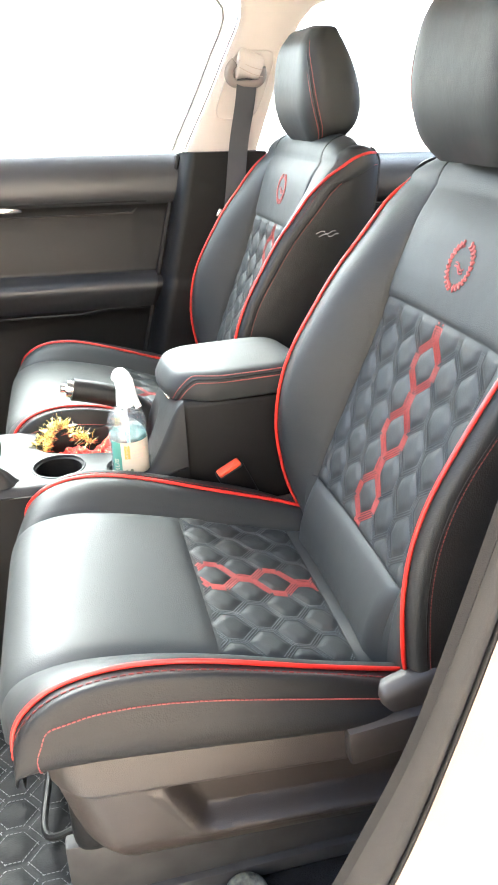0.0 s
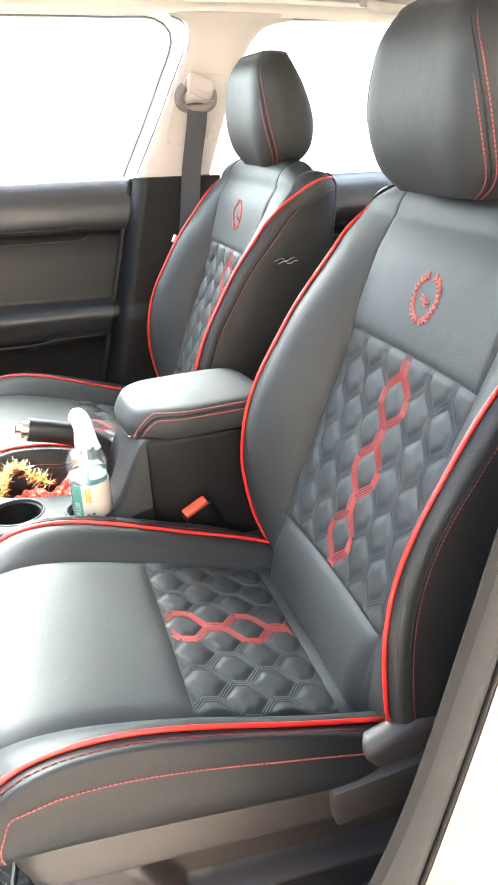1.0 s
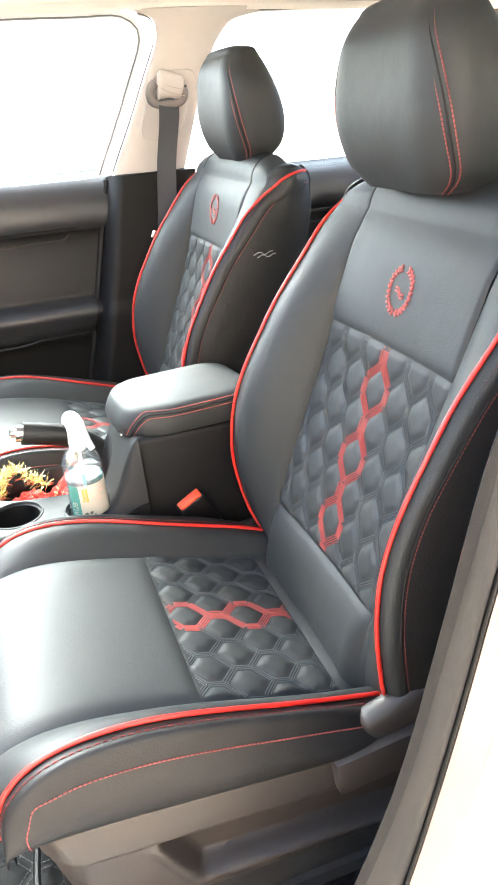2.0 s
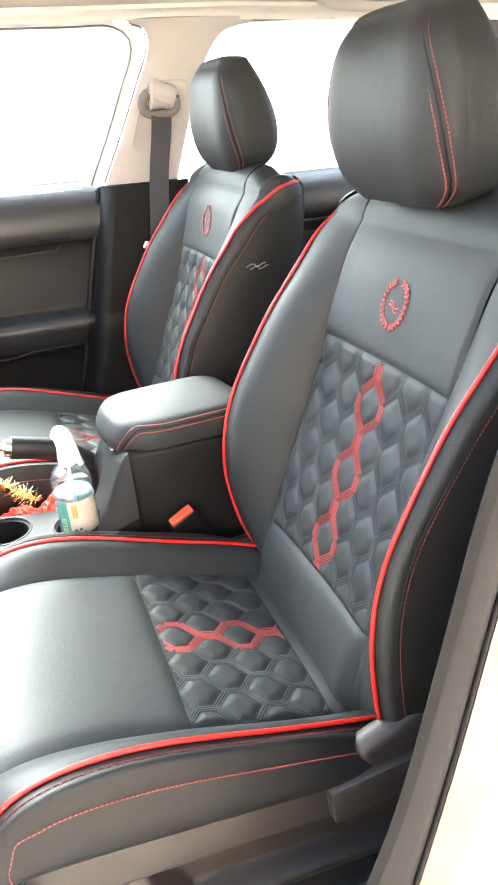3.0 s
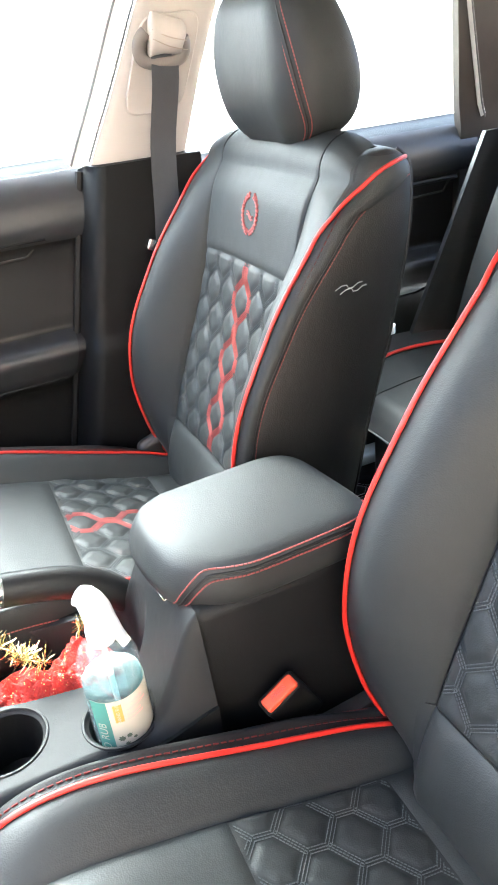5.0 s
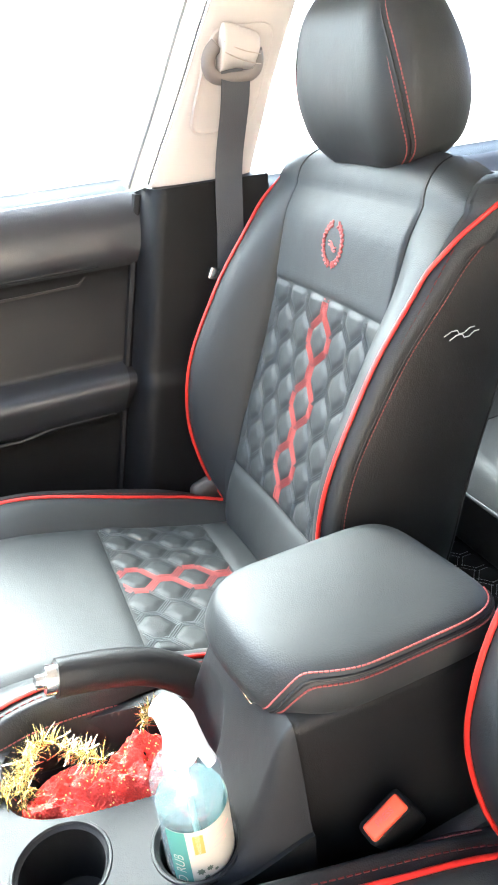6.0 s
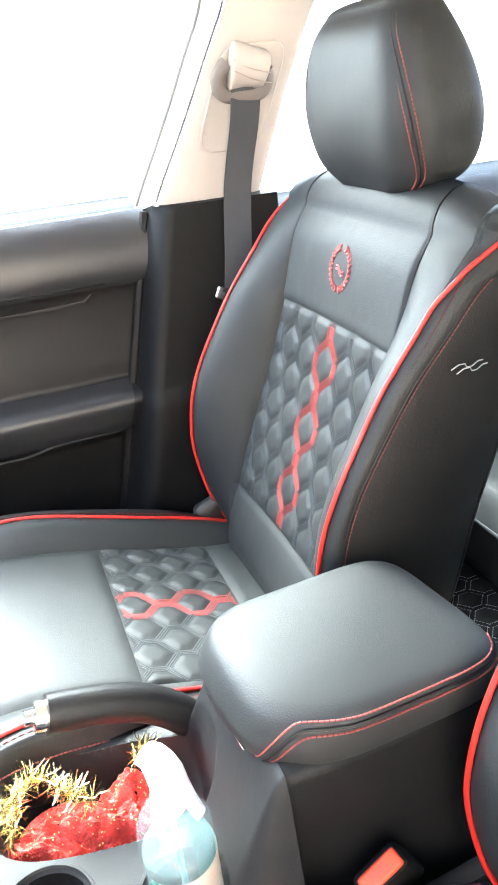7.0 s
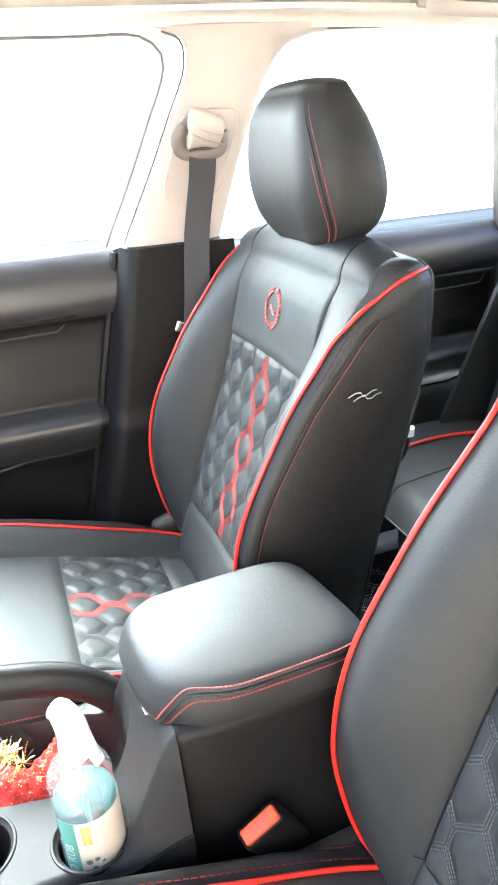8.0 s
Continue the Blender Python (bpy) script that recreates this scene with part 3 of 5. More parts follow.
def make_base(seat):
    """Plastic side shields, pan and rails below the cushion."""
    for sg in (-1, 1):
        fr = spl((0.20, -0.44), (0.25, -0.462), (0.30, -0.478), (0.36, -0.493), (0.40, -0.502), (0.44, -0.508))
        bm = bmesh.new()
        rows = []
        for z in lin(0.235, 0.445, 76):
            row = []
            for q in lin(0, 1, 120):
                x0 = fr(z)
                x = x0 + (-0.06 - x0) * q
                hem = 0.436 + (x + 0.50) * -0.10
                zz = 0.235 + (hem - 0.225) * (z - 0.235) / 0.21
                crease = 0.351 - 0.08 * (x + 0.19)
                lip = 0.287 - 0.067 * (x + 0.35)
                slant = -0.384 + 0.55 * (0.352 - zz)
                d = 0.230 - 0.03 * max(0, 1 - q / 0.10) ** 2
                d += 0.009 * ease((zz - crease) / 0.012) - 0.014 * max(0, (zz - crease) / 0.06) ** 2
                d -= 0.024 * ease((x - slant - 0.002) / 0.018) * ease((zz - lip - 0.003) / 0.012) * ease((crease - zz + 0.004) / 0.010)
                d += 0.006 * math.exp(-((zz - lip) / 0.009) ** 2) * ease((x + 0.375) / 0.03)
                d += 0.005 * math.exp(-((x - slant) / 0.010) ** 2) * ease((zz - lip) / 0.01) * ease((crease - zz) / 0.01)
                d -= 0.022 * max(0, (lip - zz) / 0.05) ** 1.6
                row.append(bm.verts.new((x, sg * d, zz)))
            rows.append(row)
        skin(bm, rows)
        thick(bm, 0.004)
        part("side_shield", bm, PLASTIC, seat, "dark plastic side shield with a scooped grip")
        bm = bmesh.new()
        block(bm, (-0.187, sg * 0.244 - 0.010, 0.372), (-0.055, sg * 0.244 + 0.010, 0.420), 0.004, 2, pose(0, 0, 0, 0, -6, 0))
        part("recliner_lever", bm, PLASTIC, seat)
        bm = bmesh.new()
        block(bm, (-0.56, sg * 0.185 - 0.018, 0.140), (0.06, sg * 0.185 + 0.018, 0.165), 0.003)
        block(bm, (-0.50, sg * 0.185 - 0.010, 0.165), (0.02, sg * 0.185 + 0.010, 0.26), 0.003)
        block(bm, (-0.555, sg * 0.185 - 0.014, 0.165), (-0.530, sg * 0.185 + 0.014, 0.178), 0.003)
        part("seat_rail", bm, STEEL, seat, "bare steel seat rail")
    bm = bmesh.new()
    block(bm, (-0.49, -0.205, 0.25), (-0.04, 0.205, 0.395), 0.02, 3)
    part("seat_pan", bm, PLASTIC_BLACK, seat)
    bm = bmesh.new()
    tube(bm, smooth_line([(-0.49, -0.13, 0.21), (-0.522, -0.12, 0.190), (-0.526, 0, 0.188), (-0.522, 0.12, 0.190), (-0.49, 0.13, 0.21)], 0.01), 0.005, 8)
    part("adjuster_bar", bm, PLASTIC_BLACK, seat)


def make_hinge(seat, sg):
    """Plastic cover over the backrest hinge on the door side."""
    bm = bmesh.new()
    block(bm, (-0.145, sg * 0.226 - 0.016, 0.405), (-0.02, sg * 0.226 + 0.016, 0.466), 0.014, 3, pose(0, 0, 0, 0, -20, 0))
    part("recliner_cover", bm, PLASTIC, seat, "grey plastic hinge cover")


seat = empty("car_seat", pose(0, -0.016, 0), "black leather car seat with quilted panel and red piping", "car seat", "front seats")
make_base(seat)
make_cushion(seat)
far_seat = copy_thing(seat, pose(-0.012, 0.696, 0.002))
next(o for o in far_seat.children if o.name.startswith("seat_cushion")).location.x -= 0.018
make_backrest(seat, 0.783, 0.848, -0.002, -0.011, 0.146)
make_backrest(far_seat, 0.799, 0.866, 0.007, 0.002, 0.152)
make_hinge(seat, -1)
make_hinge(far_seat, 1)
make_headrest(seat, -0.035, 0.026)
make_headrest(far_seat, 0.0, 0.003)
bm = bmesh.new()
tube(bm, smooth_line([(0.095, -0.145, 0.650), (0.140, -0.145, 0.655), (0.160, -0.145, 0.680), (0.164, -0.145, 0.700)], 0.005), 0.005, 8)
hook = part("bag_hook", bm, PLASTIC_BLACK, far_seat, "small bag hook behind the backrest")
bm = bmesh.new()
tube(bm, [(0.164, -0.145, 0.698), (0.164, -0.145, 0.706), (0.164, -0.145, 0.710)], 0.009, 12)
part("hook_tip", bm, WHITE_PLASTIC, hook, "white hook tip")

# ---------------------------------------------------------------- car shell
FLOOR = 0.13
MID = 0.34


def setting(ob, label, category=""):
    return tagged(ob, label, category, kind="structure")


bm = bmesh.new()
bmesh.ops.create_grid(bm, x_segments=8, y_segments=8, size=400, matrix=pose(0, 0, -0.32))
setting(part("ground", bm, CONCRETE), "pale concrete ground outside the car", "ground")

bm = sheet(lambda x, y: Vector((x, y, FLOOR + 0.06 * math.exp(-((y - MID) / 0.13) ** 4) + 0.002 * noise.noise((x * 30, y * 30, 0)))), lin(-1.25, 1.15, 60), lin(-0.42, 1.10, 40))
setting(part("floor", thick(bm, 0.01), CARPET), "dark carpeted car floor", "floor")


def edge_x(z):
    """Rear edge of the front door opening at height z."""
    return -0.120 - 0.235 * (0.92 - z)


# headliner with a rounded rim on both sides
def head_z(x, y):
    s = min(1, abs(y - MID) / 0.64)
    drop = 0.030 * max(0, x - 0.2)
    return 1.345 - 0.075 * s ** 5 - drop - 0.015 * s ** 2


bm = sheet(lambda x, y: Vector((x, y, head_z(x, y))), lin(-0.70, 0.98, 40), lin(MID - 0.64, MID + 0.64, 40))
setting(part("ceiling", thick(bm, -0.02), HEADLINER), "pale beige cloth headliner", "headliner")
bm = sheet(lambda x, y: Vector((x, y, head_z(x, y) + 0.04 - 0.02 * (abs(y - MID) / 0.7) ** 4)), lin(-0.75, 1.0, 20), lin(MID - 0.70, MID + 0.70, 20))
setting(part("roof", thick(bm, 0.01), WHITE_PAINT), "white painted car roof", "roof")


def side_y(z, sign):
    """Inner face of the side of the car: upright below the belt line, leaning in above it."""
    a = 0.715 if z < 0.92 else 0.715 - 0.30 * (z - 0.92)
    return MID + sign * a


PIL_L = spl((0.90, -0.126), (0.93, -0.114), (1.0, -0.082), (1.08, -0.046), (1.15, -0.016), (1.20, 0.002), (1.225, 0.000), (1.242, -0.022), (1.252, -0.066))
PIL_R = spl((0.90, 0.052), (0.93, 0.060), (1.0, 0.078), (1.08, 0.100), (1.15, 0.124), (1.19, 0.142), (1.215, 0.163), (1.230, 0.195), (1.238, 0.24))


def upper_pillar(sign):
    zs = lin(0.918, 1.20, 18) + lin(1.206, 1.25, 10)
    bm = sheet(lambda z, q: Vector((PIL_L(z) + (0.05 if sign < 0 else 0) + (PIL_R(z) - PIL_L(z)) * q, side_y(z, sign) - sign * (0.016 * max(0, math.sin(math.pi * q)) ** 0.5), z)), zs, lin(0, 1, 20))
    return thick(bm, 0.012 * -sign)


def rail(sign):
    """The trim between the window tops and the headliner."""
    def f(x, q):
        z0 = 1.250 - 0.030 * max(0, x - 0.0)
        y0 = side_y(1.25, sign)
        z1 = head_z(x, MID + sign * 0.60) - 0.004
        a = q * math.pi / 2
        return Vector((x, y0 - sign * (0.035 * (1 - math.cos(a))), z0 + (z1 - z0) * math.sin(a)))
    return thick(sheet(f, lin(-0.75, 1.15, 40), lin(0, 1, 8)), 0.008)


NEAR_IN = spl((0.10, -0.42), (0.25, -0.335), (0.35, -0.277), (0.444, -0.236), (0.55, -0.197), (0.66, -0.170), (0.754, -0.150), (0.834, -0.132), (1.0, -0.070), (1.25, 0.03))
NEAR_SEAL = spl((0.10, -0.36), (0.25, -0.270), (0.35, -0.222), (0.43, -0.195), (0.54, -0.168), (0.65, -0.145), (0.745, -0.127), (0.85, -0.100), (1.0, -0.045), (1.25, 0.06))


def near_y(z):
    return -0.415 + 0.25 * max(0, z - 0.85)


for sign, nm in ((1, "wall_far"), (-1, "wall_near")):
    top = empty(nm, pose(0, 0, 0), "side frame of the car with beige pillar trim", "car side", kind="structure")
    part("pillar_trim", upper_pillar(sign), BEIGE, top, "beige plastic pillar trim")
    part("roof_rail", rail(sign), HEADLINER, top, "beige cloth roof edge")
    # lower pillar, black
    def low(z, q):
        xl, xr = (edge_x(z) if sign > 0 else NEAR_IN(z)) - 0.004, 0.075 - 0.10 * max(0, 0.6 - z)
        step = 0.010 * min(1, max(0, (0.625 - z) / 0.012))
        x = xl + (xr - xl) * q
        bow = -0.055 * max(0, 1 - q / 0.10) ** 2 + 0.030 * min(1, q / 0.12) ** 0.5 + step if sign > 0 else -0.044 + 0.05 * q ** 0.6
        if z > 0.9170:
            return Vector((x, side_y(z, sign) + sign * 0.03, 0.9185))
        return Vector((x, side_y(z, sign) - sign * bow, z))
    part("lower_pillar_trim", thick(sheet(low, lin(0.15, 0.9168, 60) + [0.9172], lin(0, 0.14, 10) + lin(0.18, 1, 18)), -0.008 * sign), PLASTIC_BLACK, top, "black plastic lower pillar trim")
    if sign > 0:
        bm = bmesh.new()
        tube(bm, [(edge_x(z) - 0.010, 1.078, z) for z in lin(0.20, 0.915, 20)], 0.009, 8)
        part("door_seal", bm, PLASTIC_BLACK, top)
        bm = bmesh.new()
        block(bm, (-0.34, 1.112, 0.16), (-0.05, 1.118, 0.915), 0.002)
        part("pillar_panel", bm, PLASTIC_BLACK, top)
        bm = bmesh.new()
        tube(bm, smooth_line([(PIL_L(z) - 0.003, side_y(z, 1) + 0.003, z) for z in lin(0.93, 1.245, 20)], 0.01), 0.0022, 8)
        part("window_seal", bm, GASKET, top, "thin grey rubber seal")
    bm = bmesh.new()
    block(bm, (-1.25, MID + sign * 0.79 - 0.06, -0.02), (1.15, MID + sign * 0.79 + 0.06, 0.155), 0.02, 3)
    part("sill", bm, WHITE_PAINT, top, "white painted door sill")
    if sign < 0:
        # pillar on the open side: dark trim, taupe rubber edge, painted body
        bm = sheet(lambda z, q: Vector((NEAR_IN(z) + (NEAR_SEAL(z) - NEAR_IN(z)) * q, near_y(z) - 0.006 * math.sin(math.pi * q), z)), lin(0.12, 1.22, 50), lin(0, 1, 8))
        part("pillar_edge_trim", thick(bm, 0.004), PLASTIC_GREY, top, "dark grey plastic pillar edge")
        bm = bmesh.new()
        tube(bm, [(NEAR_SEAL(z) + 0.001, near_y(z) - 0.002, z) for z in lin(0.12, 1.22, 50)], 0.0022, 8)
        part("edge_bead", bm, PLASTIC_BLACK, top)
        bm = sheet(lambda z, q: Vector((NEAR_SEAL(z) + 0.003 + 0.028 * q, near_y(z) - 0.004 - 0.012 * math.sin(q * math.pi * 0.62), z)), lin(0.12, 1.22, 50), lin(0, 1, 10))
        part("pillar_flange", thick(bm, 0.005), RUBBER, top, "taupe rubber edge on the pillar")
        bm = sheet(lambda z, q: Vector((NEAR_SEAL(z) + 0.030 + 0.17 * q, near_y(z) - 0.010 - 0.055 * min(1, q * 2.2) ** 0.9, z)), lin(0.10, 1.22, 50), lin(0, 1, 16))
        part("painted_pillar", thick(bm, 0.006), WHITE_PAINT, top, "white painted door pillar")
        bm = bmesh.new()
        block(bm, (-0.085, -0.474, 0.628), (-0.055, -0.452, 0.652), 0.004)
        tube(bm, smooth_line([(-0.08, -0.462, 0.634), (-0.10, -0.468, 0.635), (-0.10, -0.468, 0.645), (-0.08, -0.462, 0.646)], 0.003), 0.003, 6)
        part("door_striker", bm, PLASTIC_BLACK, top, "black door striker")

# plain walls that close the car in front and behind
bm = bmesh.new()
block(bm, (-1.30, -0.42, 0.10), (-1.25, 1.10, 0.92), 0.01)
# unseen block where a dash would be, added to hold back light from ahead
block(bm, (-1.248, -0.41, 0.52), (-0.96, 1.09, 0.93), 0.05, 4)
setting(part("wall_front", bm, PLASTIC_BLACK), "plain dark wall at the front of the car with an unseen light-blocking dash block", "wall")
bm = bmesh.new()
block(bm, (1.15, -0.42, 0.10), (1.20, 1.10, 0.95), 0.01)
setting(part("wall_rear", bm, PLASTIC_BLACK), "plain dark wall at the rear of the car", "wall")


# unseen wall behind the camera, added to bounce warm light onto the near faces
bm = bmesh.new()
block(bm, (-14, -4.4, -0.4), (14, -4.1, 4.2), 0.03)
setting(part("bounce_wall", bm, BOUNCE_WALL), "unseen plaster wall added to bounce warm light into the car", "wall")


# unseen wall ahead of the car, added to cut low sky light on the seats
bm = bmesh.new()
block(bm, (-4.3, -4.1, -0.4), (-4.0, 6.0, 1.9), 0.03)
setting(part("sky_block_wall", bm, PALE_WALL), "unseen pale wall added ahead of the car to cut the low sky light", "wall")

# ---------------------------------------------------------------- doors
DOOR_Y = spl((0.15, 1.110), (0.40, 1.104), (0.50, 1.098), (0.535, 1.088), (0.552, 1.074), (0.570, 1.060), (0.592, 1.049), (0.608, 1.044), (0.620, 1.047), (0.630, 1.062), (0.638, 1.082), (0.652, 1.091), (0.72, 1.092), (0.785, 1.088), (0.802, 1.082), (0.814, 1.073), (0.828, 1.067), (0.85, 1.066), (0.88, 1.073), (0.905, 1.087), (0.922, 1.103), (0.936, 1.122))


def make_door(name, x0, x1, rear, sign=1, sill=0.932):
    def flip(v):
        return v if sign > 0 else Vector((v.x, 2 * MID - v.y, v.z))
    k = sill - 0.932
    door = empty(name, pose(0, 0, 0), "closed car door with black trim and a dark armrest" if sign > 0 else "closed rear car door with plain black trim", "car door", "car doors")

    def x_at(z, q):
        a, b = x0(z), x1(z)
        return a + (b - a) * q

    def skin_y(x, z):
        y = DOOR_Y(min(0.936, z - k * min(1, max(0, (z - 0.7) / 0.2))))
        return y
    zs = lin(0.16, 0.53, 14) + lin(0.536, 0.66, 44) + lin(0.67, 0.78, 6) + lin(0.785, 0.936 + k, 44)
    bm = sheet(lambda z, q: flip(Vector((x_at(z, q), skin_y(x_at(z, q), z), z))), zs, lin(0, 1, 24))
    part("door_panel", thick(bm, 0.012), DOOR_PLASTIC, door, "dark moulded door panel")
    zu = lin(0.8085 + k, 0.937 + k, 36)
    bm = sheet(lambda z, q: flip(Vector((x_at(z, q), skin_y(x_at(z, q), z) - 0.003, z))), zu, lin(0, 1, 24))
    part("upper_trim", thick(bm, 0.002), SLATE, door, "soft slate grey upper door trim")
    bm = sheet(lambda z, q: flip(Vector((x_at(z, q * 0.985), skin_y(0, z) - 0.003, z))), lin(0.556, 0.641, 30), lin(0, 1, 24))
    part("door_armrest", thick(bm, 0.002), SLATE, door, "slate grey door armrest")
    # soft shelf below the glass
    bm = sheet(lambda q, a: flip(Vector((x_at(sill, q), 1.100 + 0.045 * (1 - math.cos(a)), sill - 0.016 + 0.010 * math.sin(a)))), lin(0, 1, 20), lin(0, math.pi / 2, 6))
    part("door_shelf", thick(bm, 0.006), PLASTIC_BLACK, door)
    # trim strip and pocket edge
    for z, r, mt, nm, end in ((0.816 + k, 0.0045, PLASTIC_GREY, "trim_strip", 0.93), (0.553, 0.0035, PLASTIC_GREY, "pocket_edge", 0.97)):
        bm = bmesh.new()
        pts = [flip(Vector((x_at(z, q), DOOR_Y(z - k if z > 0.7 else z) - 0.002, z - (0.010 * max(0, (0.86 - q) / 0.05) if nm == "pocket_edge" and q > 0.81 else (0.010 if nm == "pocket_edge" else 0))))) for q in lin(0, end, 40)]
        tube(bm, pts, r, 8)
        part(nm, bm, mt, door)
    bm = bmesh.new()
    zt = 0.800 + k
    outline = [(x_at(zt, 0.0), zt - 0.016), (x_at(zt, 0.80), zt - 0.016), (x_at(zt, 0.90), zt - 0.014), (x_at(zt, 0.925), zt + 0.012)]
    tube(bm, [flip(Vector((x, 1.086, z))) for x, z in outline], 0.0025, 6)
    part("insert_edge", bm, PLASTIC, door)
    # window frame and glass
    top_z = 1.250
    fr = bmesh.new()
    rs = [flip(Vector((rear(z) - 0.012, side_y(z, 1) + 0.018, z))) for z in lin(sill, 1.215, 12)]
    rs += [flip(Vector((rear(1.235) - 0.03, side_y(1.24, 1) + 0.018, 1.240)))]
    rs += [flip(Vector((rear(1.235) - 0.09 - 0.9 * (x0(1.0) < -0.5) * q - 0.55 * (x0(1.0) > -0.5) * q, side_y(top_z, 1) + 0.018, top_z - 0.004))) for q in lin(0, 1, 8)]
    tube(fr, smooth_line(rs, 0.02), 0.009, 8)
    part("window_frame", fr, PLASTIC_BLACK if sign < 0 else WHITE_PAINT, door)
    bm = bmesh.new()
    tube(bm, [p + Vector((0, -0.012 * sign, -0.004)) for p in smooth_line(rs, 0.02)], 0.0020, 6)
    part("window_gasket", bm, GASKET, door, "thin grey window gasket")
    xa, xb = x0(sill), rear(sill)
    bm = sheet(lambda x, z: flip(Vector((x, side_y(z, 1) + 0.030, z))), lin(xa, xb + 0.10, 6), lin(sill - 0.01, 1.25, 6))
    pane = part("window_pane", thick(bm, 0.004), PANE, door, "clear side window")
    pane.visible_shadow = False
    bm = sheet(lambda x, z: flip(Vector((x, 1.150 + 0.03 * math.sin((z - 0.1) * 3.3), z))), lin(xa - 0.02, x1(0.6), 6), lin(0.0, sill, 10))
    part("outer_skin", thick(bm, 0.004), WHITE_PAINT, door, "white painted outer skin")
    return door


front_door = make_door("front_door", lambda z: -1.20, edge_x, lambda z: PIL_L(z) - 0.024)
bm = sheet(lambda z, q: Vector((PIL_L(z) - 0.034 + 0.030 * q, side_y(z, 1) + 0.016, z)), lin(0.925, 1.245, 24), lin(0, 1, 4))
part("frame_strip", thick(bm, 0.004), WHITE_PAINT, front_door, "white painted window frame")
bm = bmesh.new()
tube(bm, smooth_line([(-0.66, 1.092, 0.800), (-0.60, 1.080, 0.803), (-0.53, 1.082, 0.803), (-0.51, 1.094, 0.803)], 0.008), 0.007, 8, 1.3)
part("door_handle", bm, CHROME, front_door, "satin metal door handle")


def rear_edge(z):
    return 0.74 - 0.25 * (z - 0.9) if z > 0.9 else 0.74 - 0.1 * (0.9 - z)


for sg in (1, -1):
    make_door("rear_door", lambda z: 0.070 - 0.10 * max(0, 0.6 - z), rear_edge, lambda z: 0.76 - 0.45 * (z - 0.9), sg, 0.902)
# rear quarter behind the doors
for sg, nm in ((1, "rear_quarter_far"), (-1, "rear_quarter_near")):
    bm = sheet(lambda z, q: Vector((0.69 - 0.30 * max(0, z - 0.9) + (0.475 + 0.30 * max(0, z - 0.9)) * q, side_y(z, sg) + sg * 0.034, z)), lin(0.15, 1.25, 24), lin(0, 1, 8))
    setting(part(nm, thick(bm, 0.02), PLASTIC), "dark trimmed rear quarter of the car", "pillar")

# ---------------------------------------------------------------- seat belt
belt = empty("seat_belt", pose(0, 0, 0), "black seat belt hanging from a beige pillar guide", "seat belt")
PY = lambda z: side_y(z, 1) - 0.022
outline = []
for k in range(48):
    a = 2 * math.pi * k / 48
    c, s = math.cos(a), math.sin(a)
    z = 1.065 + 0.071 * math.copysign(abs(s) ** 0.4, s)
    outline.append(Vector((0.016 + 0.30 * (z - 1.065) + 0.052 * math.copysign(abs(c) ** 0.4, c), PY(z) + 0.004, z)))
mid = Vector((0.016, 0, 1.065))
rings = [outline]
for k, d in ((1.0, 0.005), (0.97, 0.007), (0.93, 0.006)):
    rings.append([Vector((mid.x + (p.x - mid.x) * k, p.y - d, mid.z + (p.z - mid.z) * k)) for p in outline])
part("guide_plate", loft(rings), BEIGE, belt, "beige plastic guide plate")
bm = bmesh.new()
loop = [(-0.012, 1.112), (-0.022, 1.102), (-0.025, 1.086), (-0.018, 1.074), (-0.004, 1.069), (0.016, 1.068), (0.036, 1.069), (0.048, 1.075), (0.052, 1.088), (0.049, 1.100)]
tube(bm, smooth_line([(x, PY(z) - 0.014, z) for x, z in loop], 0.003), 0.0082, 10, 1.3)
part("guide_loop", bm, LOOP_GREY, belt, "taupe grey plastic belt loop")
sec = []
for z, w, d in ((1.076, 0.024, 0.014), (1.079, 0.0265, 0.024), (1.092, 0.0285, 0.030), (1.108, 0.0290, 0.031), (1.122, 0.0280, 0.024), (1.130, 0.0250, 0.014), (1.132, 0.020, 0.008)):
    cx = 0.016 + 0.16 * (z - 1.08)
    ring = []
    for k in range(32):
        a = 2 * math.pi * k / 32
        c, s = math.cos(a), math.sin(a)
        xx = w * math.copysign(abs(c) ** 0.3, c)
        ring.append(Vector((cx + xx, PY(z) - 0.004 - d * (0.5 + 0.5 * math.copysign(abs(s) ** 0.4, s)), z - 0.32 * xx * max(0, (z - 1.09) / 0.04) + 0.004 * (1 - (xx / w) ** 2) * (1 if z < 1.085 else 0))))
    sec.append(ring)
cover = part("guide_cover", loft(sec), BEIGE, belt, "beige plastic cover over the belt anchor")
for dz in (0.0, 0.013):
    bm = bmesh.new()
    tube(bm, smooth_line([(0.016 - 0.026 + 0.16 * 0.02, PY(1.1) - 0.0345, 1.114 - dz), (0.018, PY(1.1) - 0.0358, 1.102 - dz), (0.047, PY(1.1) - 0.0345, 1.095 - dz)], 0.004), 0.0008, 6)
    part("cover_groove", bm, TAUPE, cover)
line = smooth_line([(0.016, PY(1.08) - 0.020, 1.082), (0.015, PY(1.06) - 0.024, 1.060), (0.004, PY(0.95) - 0.025, 0.95), (-0.008, 0.990, 0.86), (-0.020, 0.985, 0.77), (-0.034, 0.980, 0.66), (-0.055, 0.98, 0.42)], 0.02)
bm = bmesh.new()
skin(bm, [[bm.verts.new(p + Vector((dx, dy, 0))) for dx, dy in ((-0.0235, 0), (0.0235, 0.004), (0.0235, 0.0058), (-0.0235, 0.0018))] for p in line], True)
part("webbing", bm, WEBBING, belt, "black woven belt strap")
bm = bmesh.new()
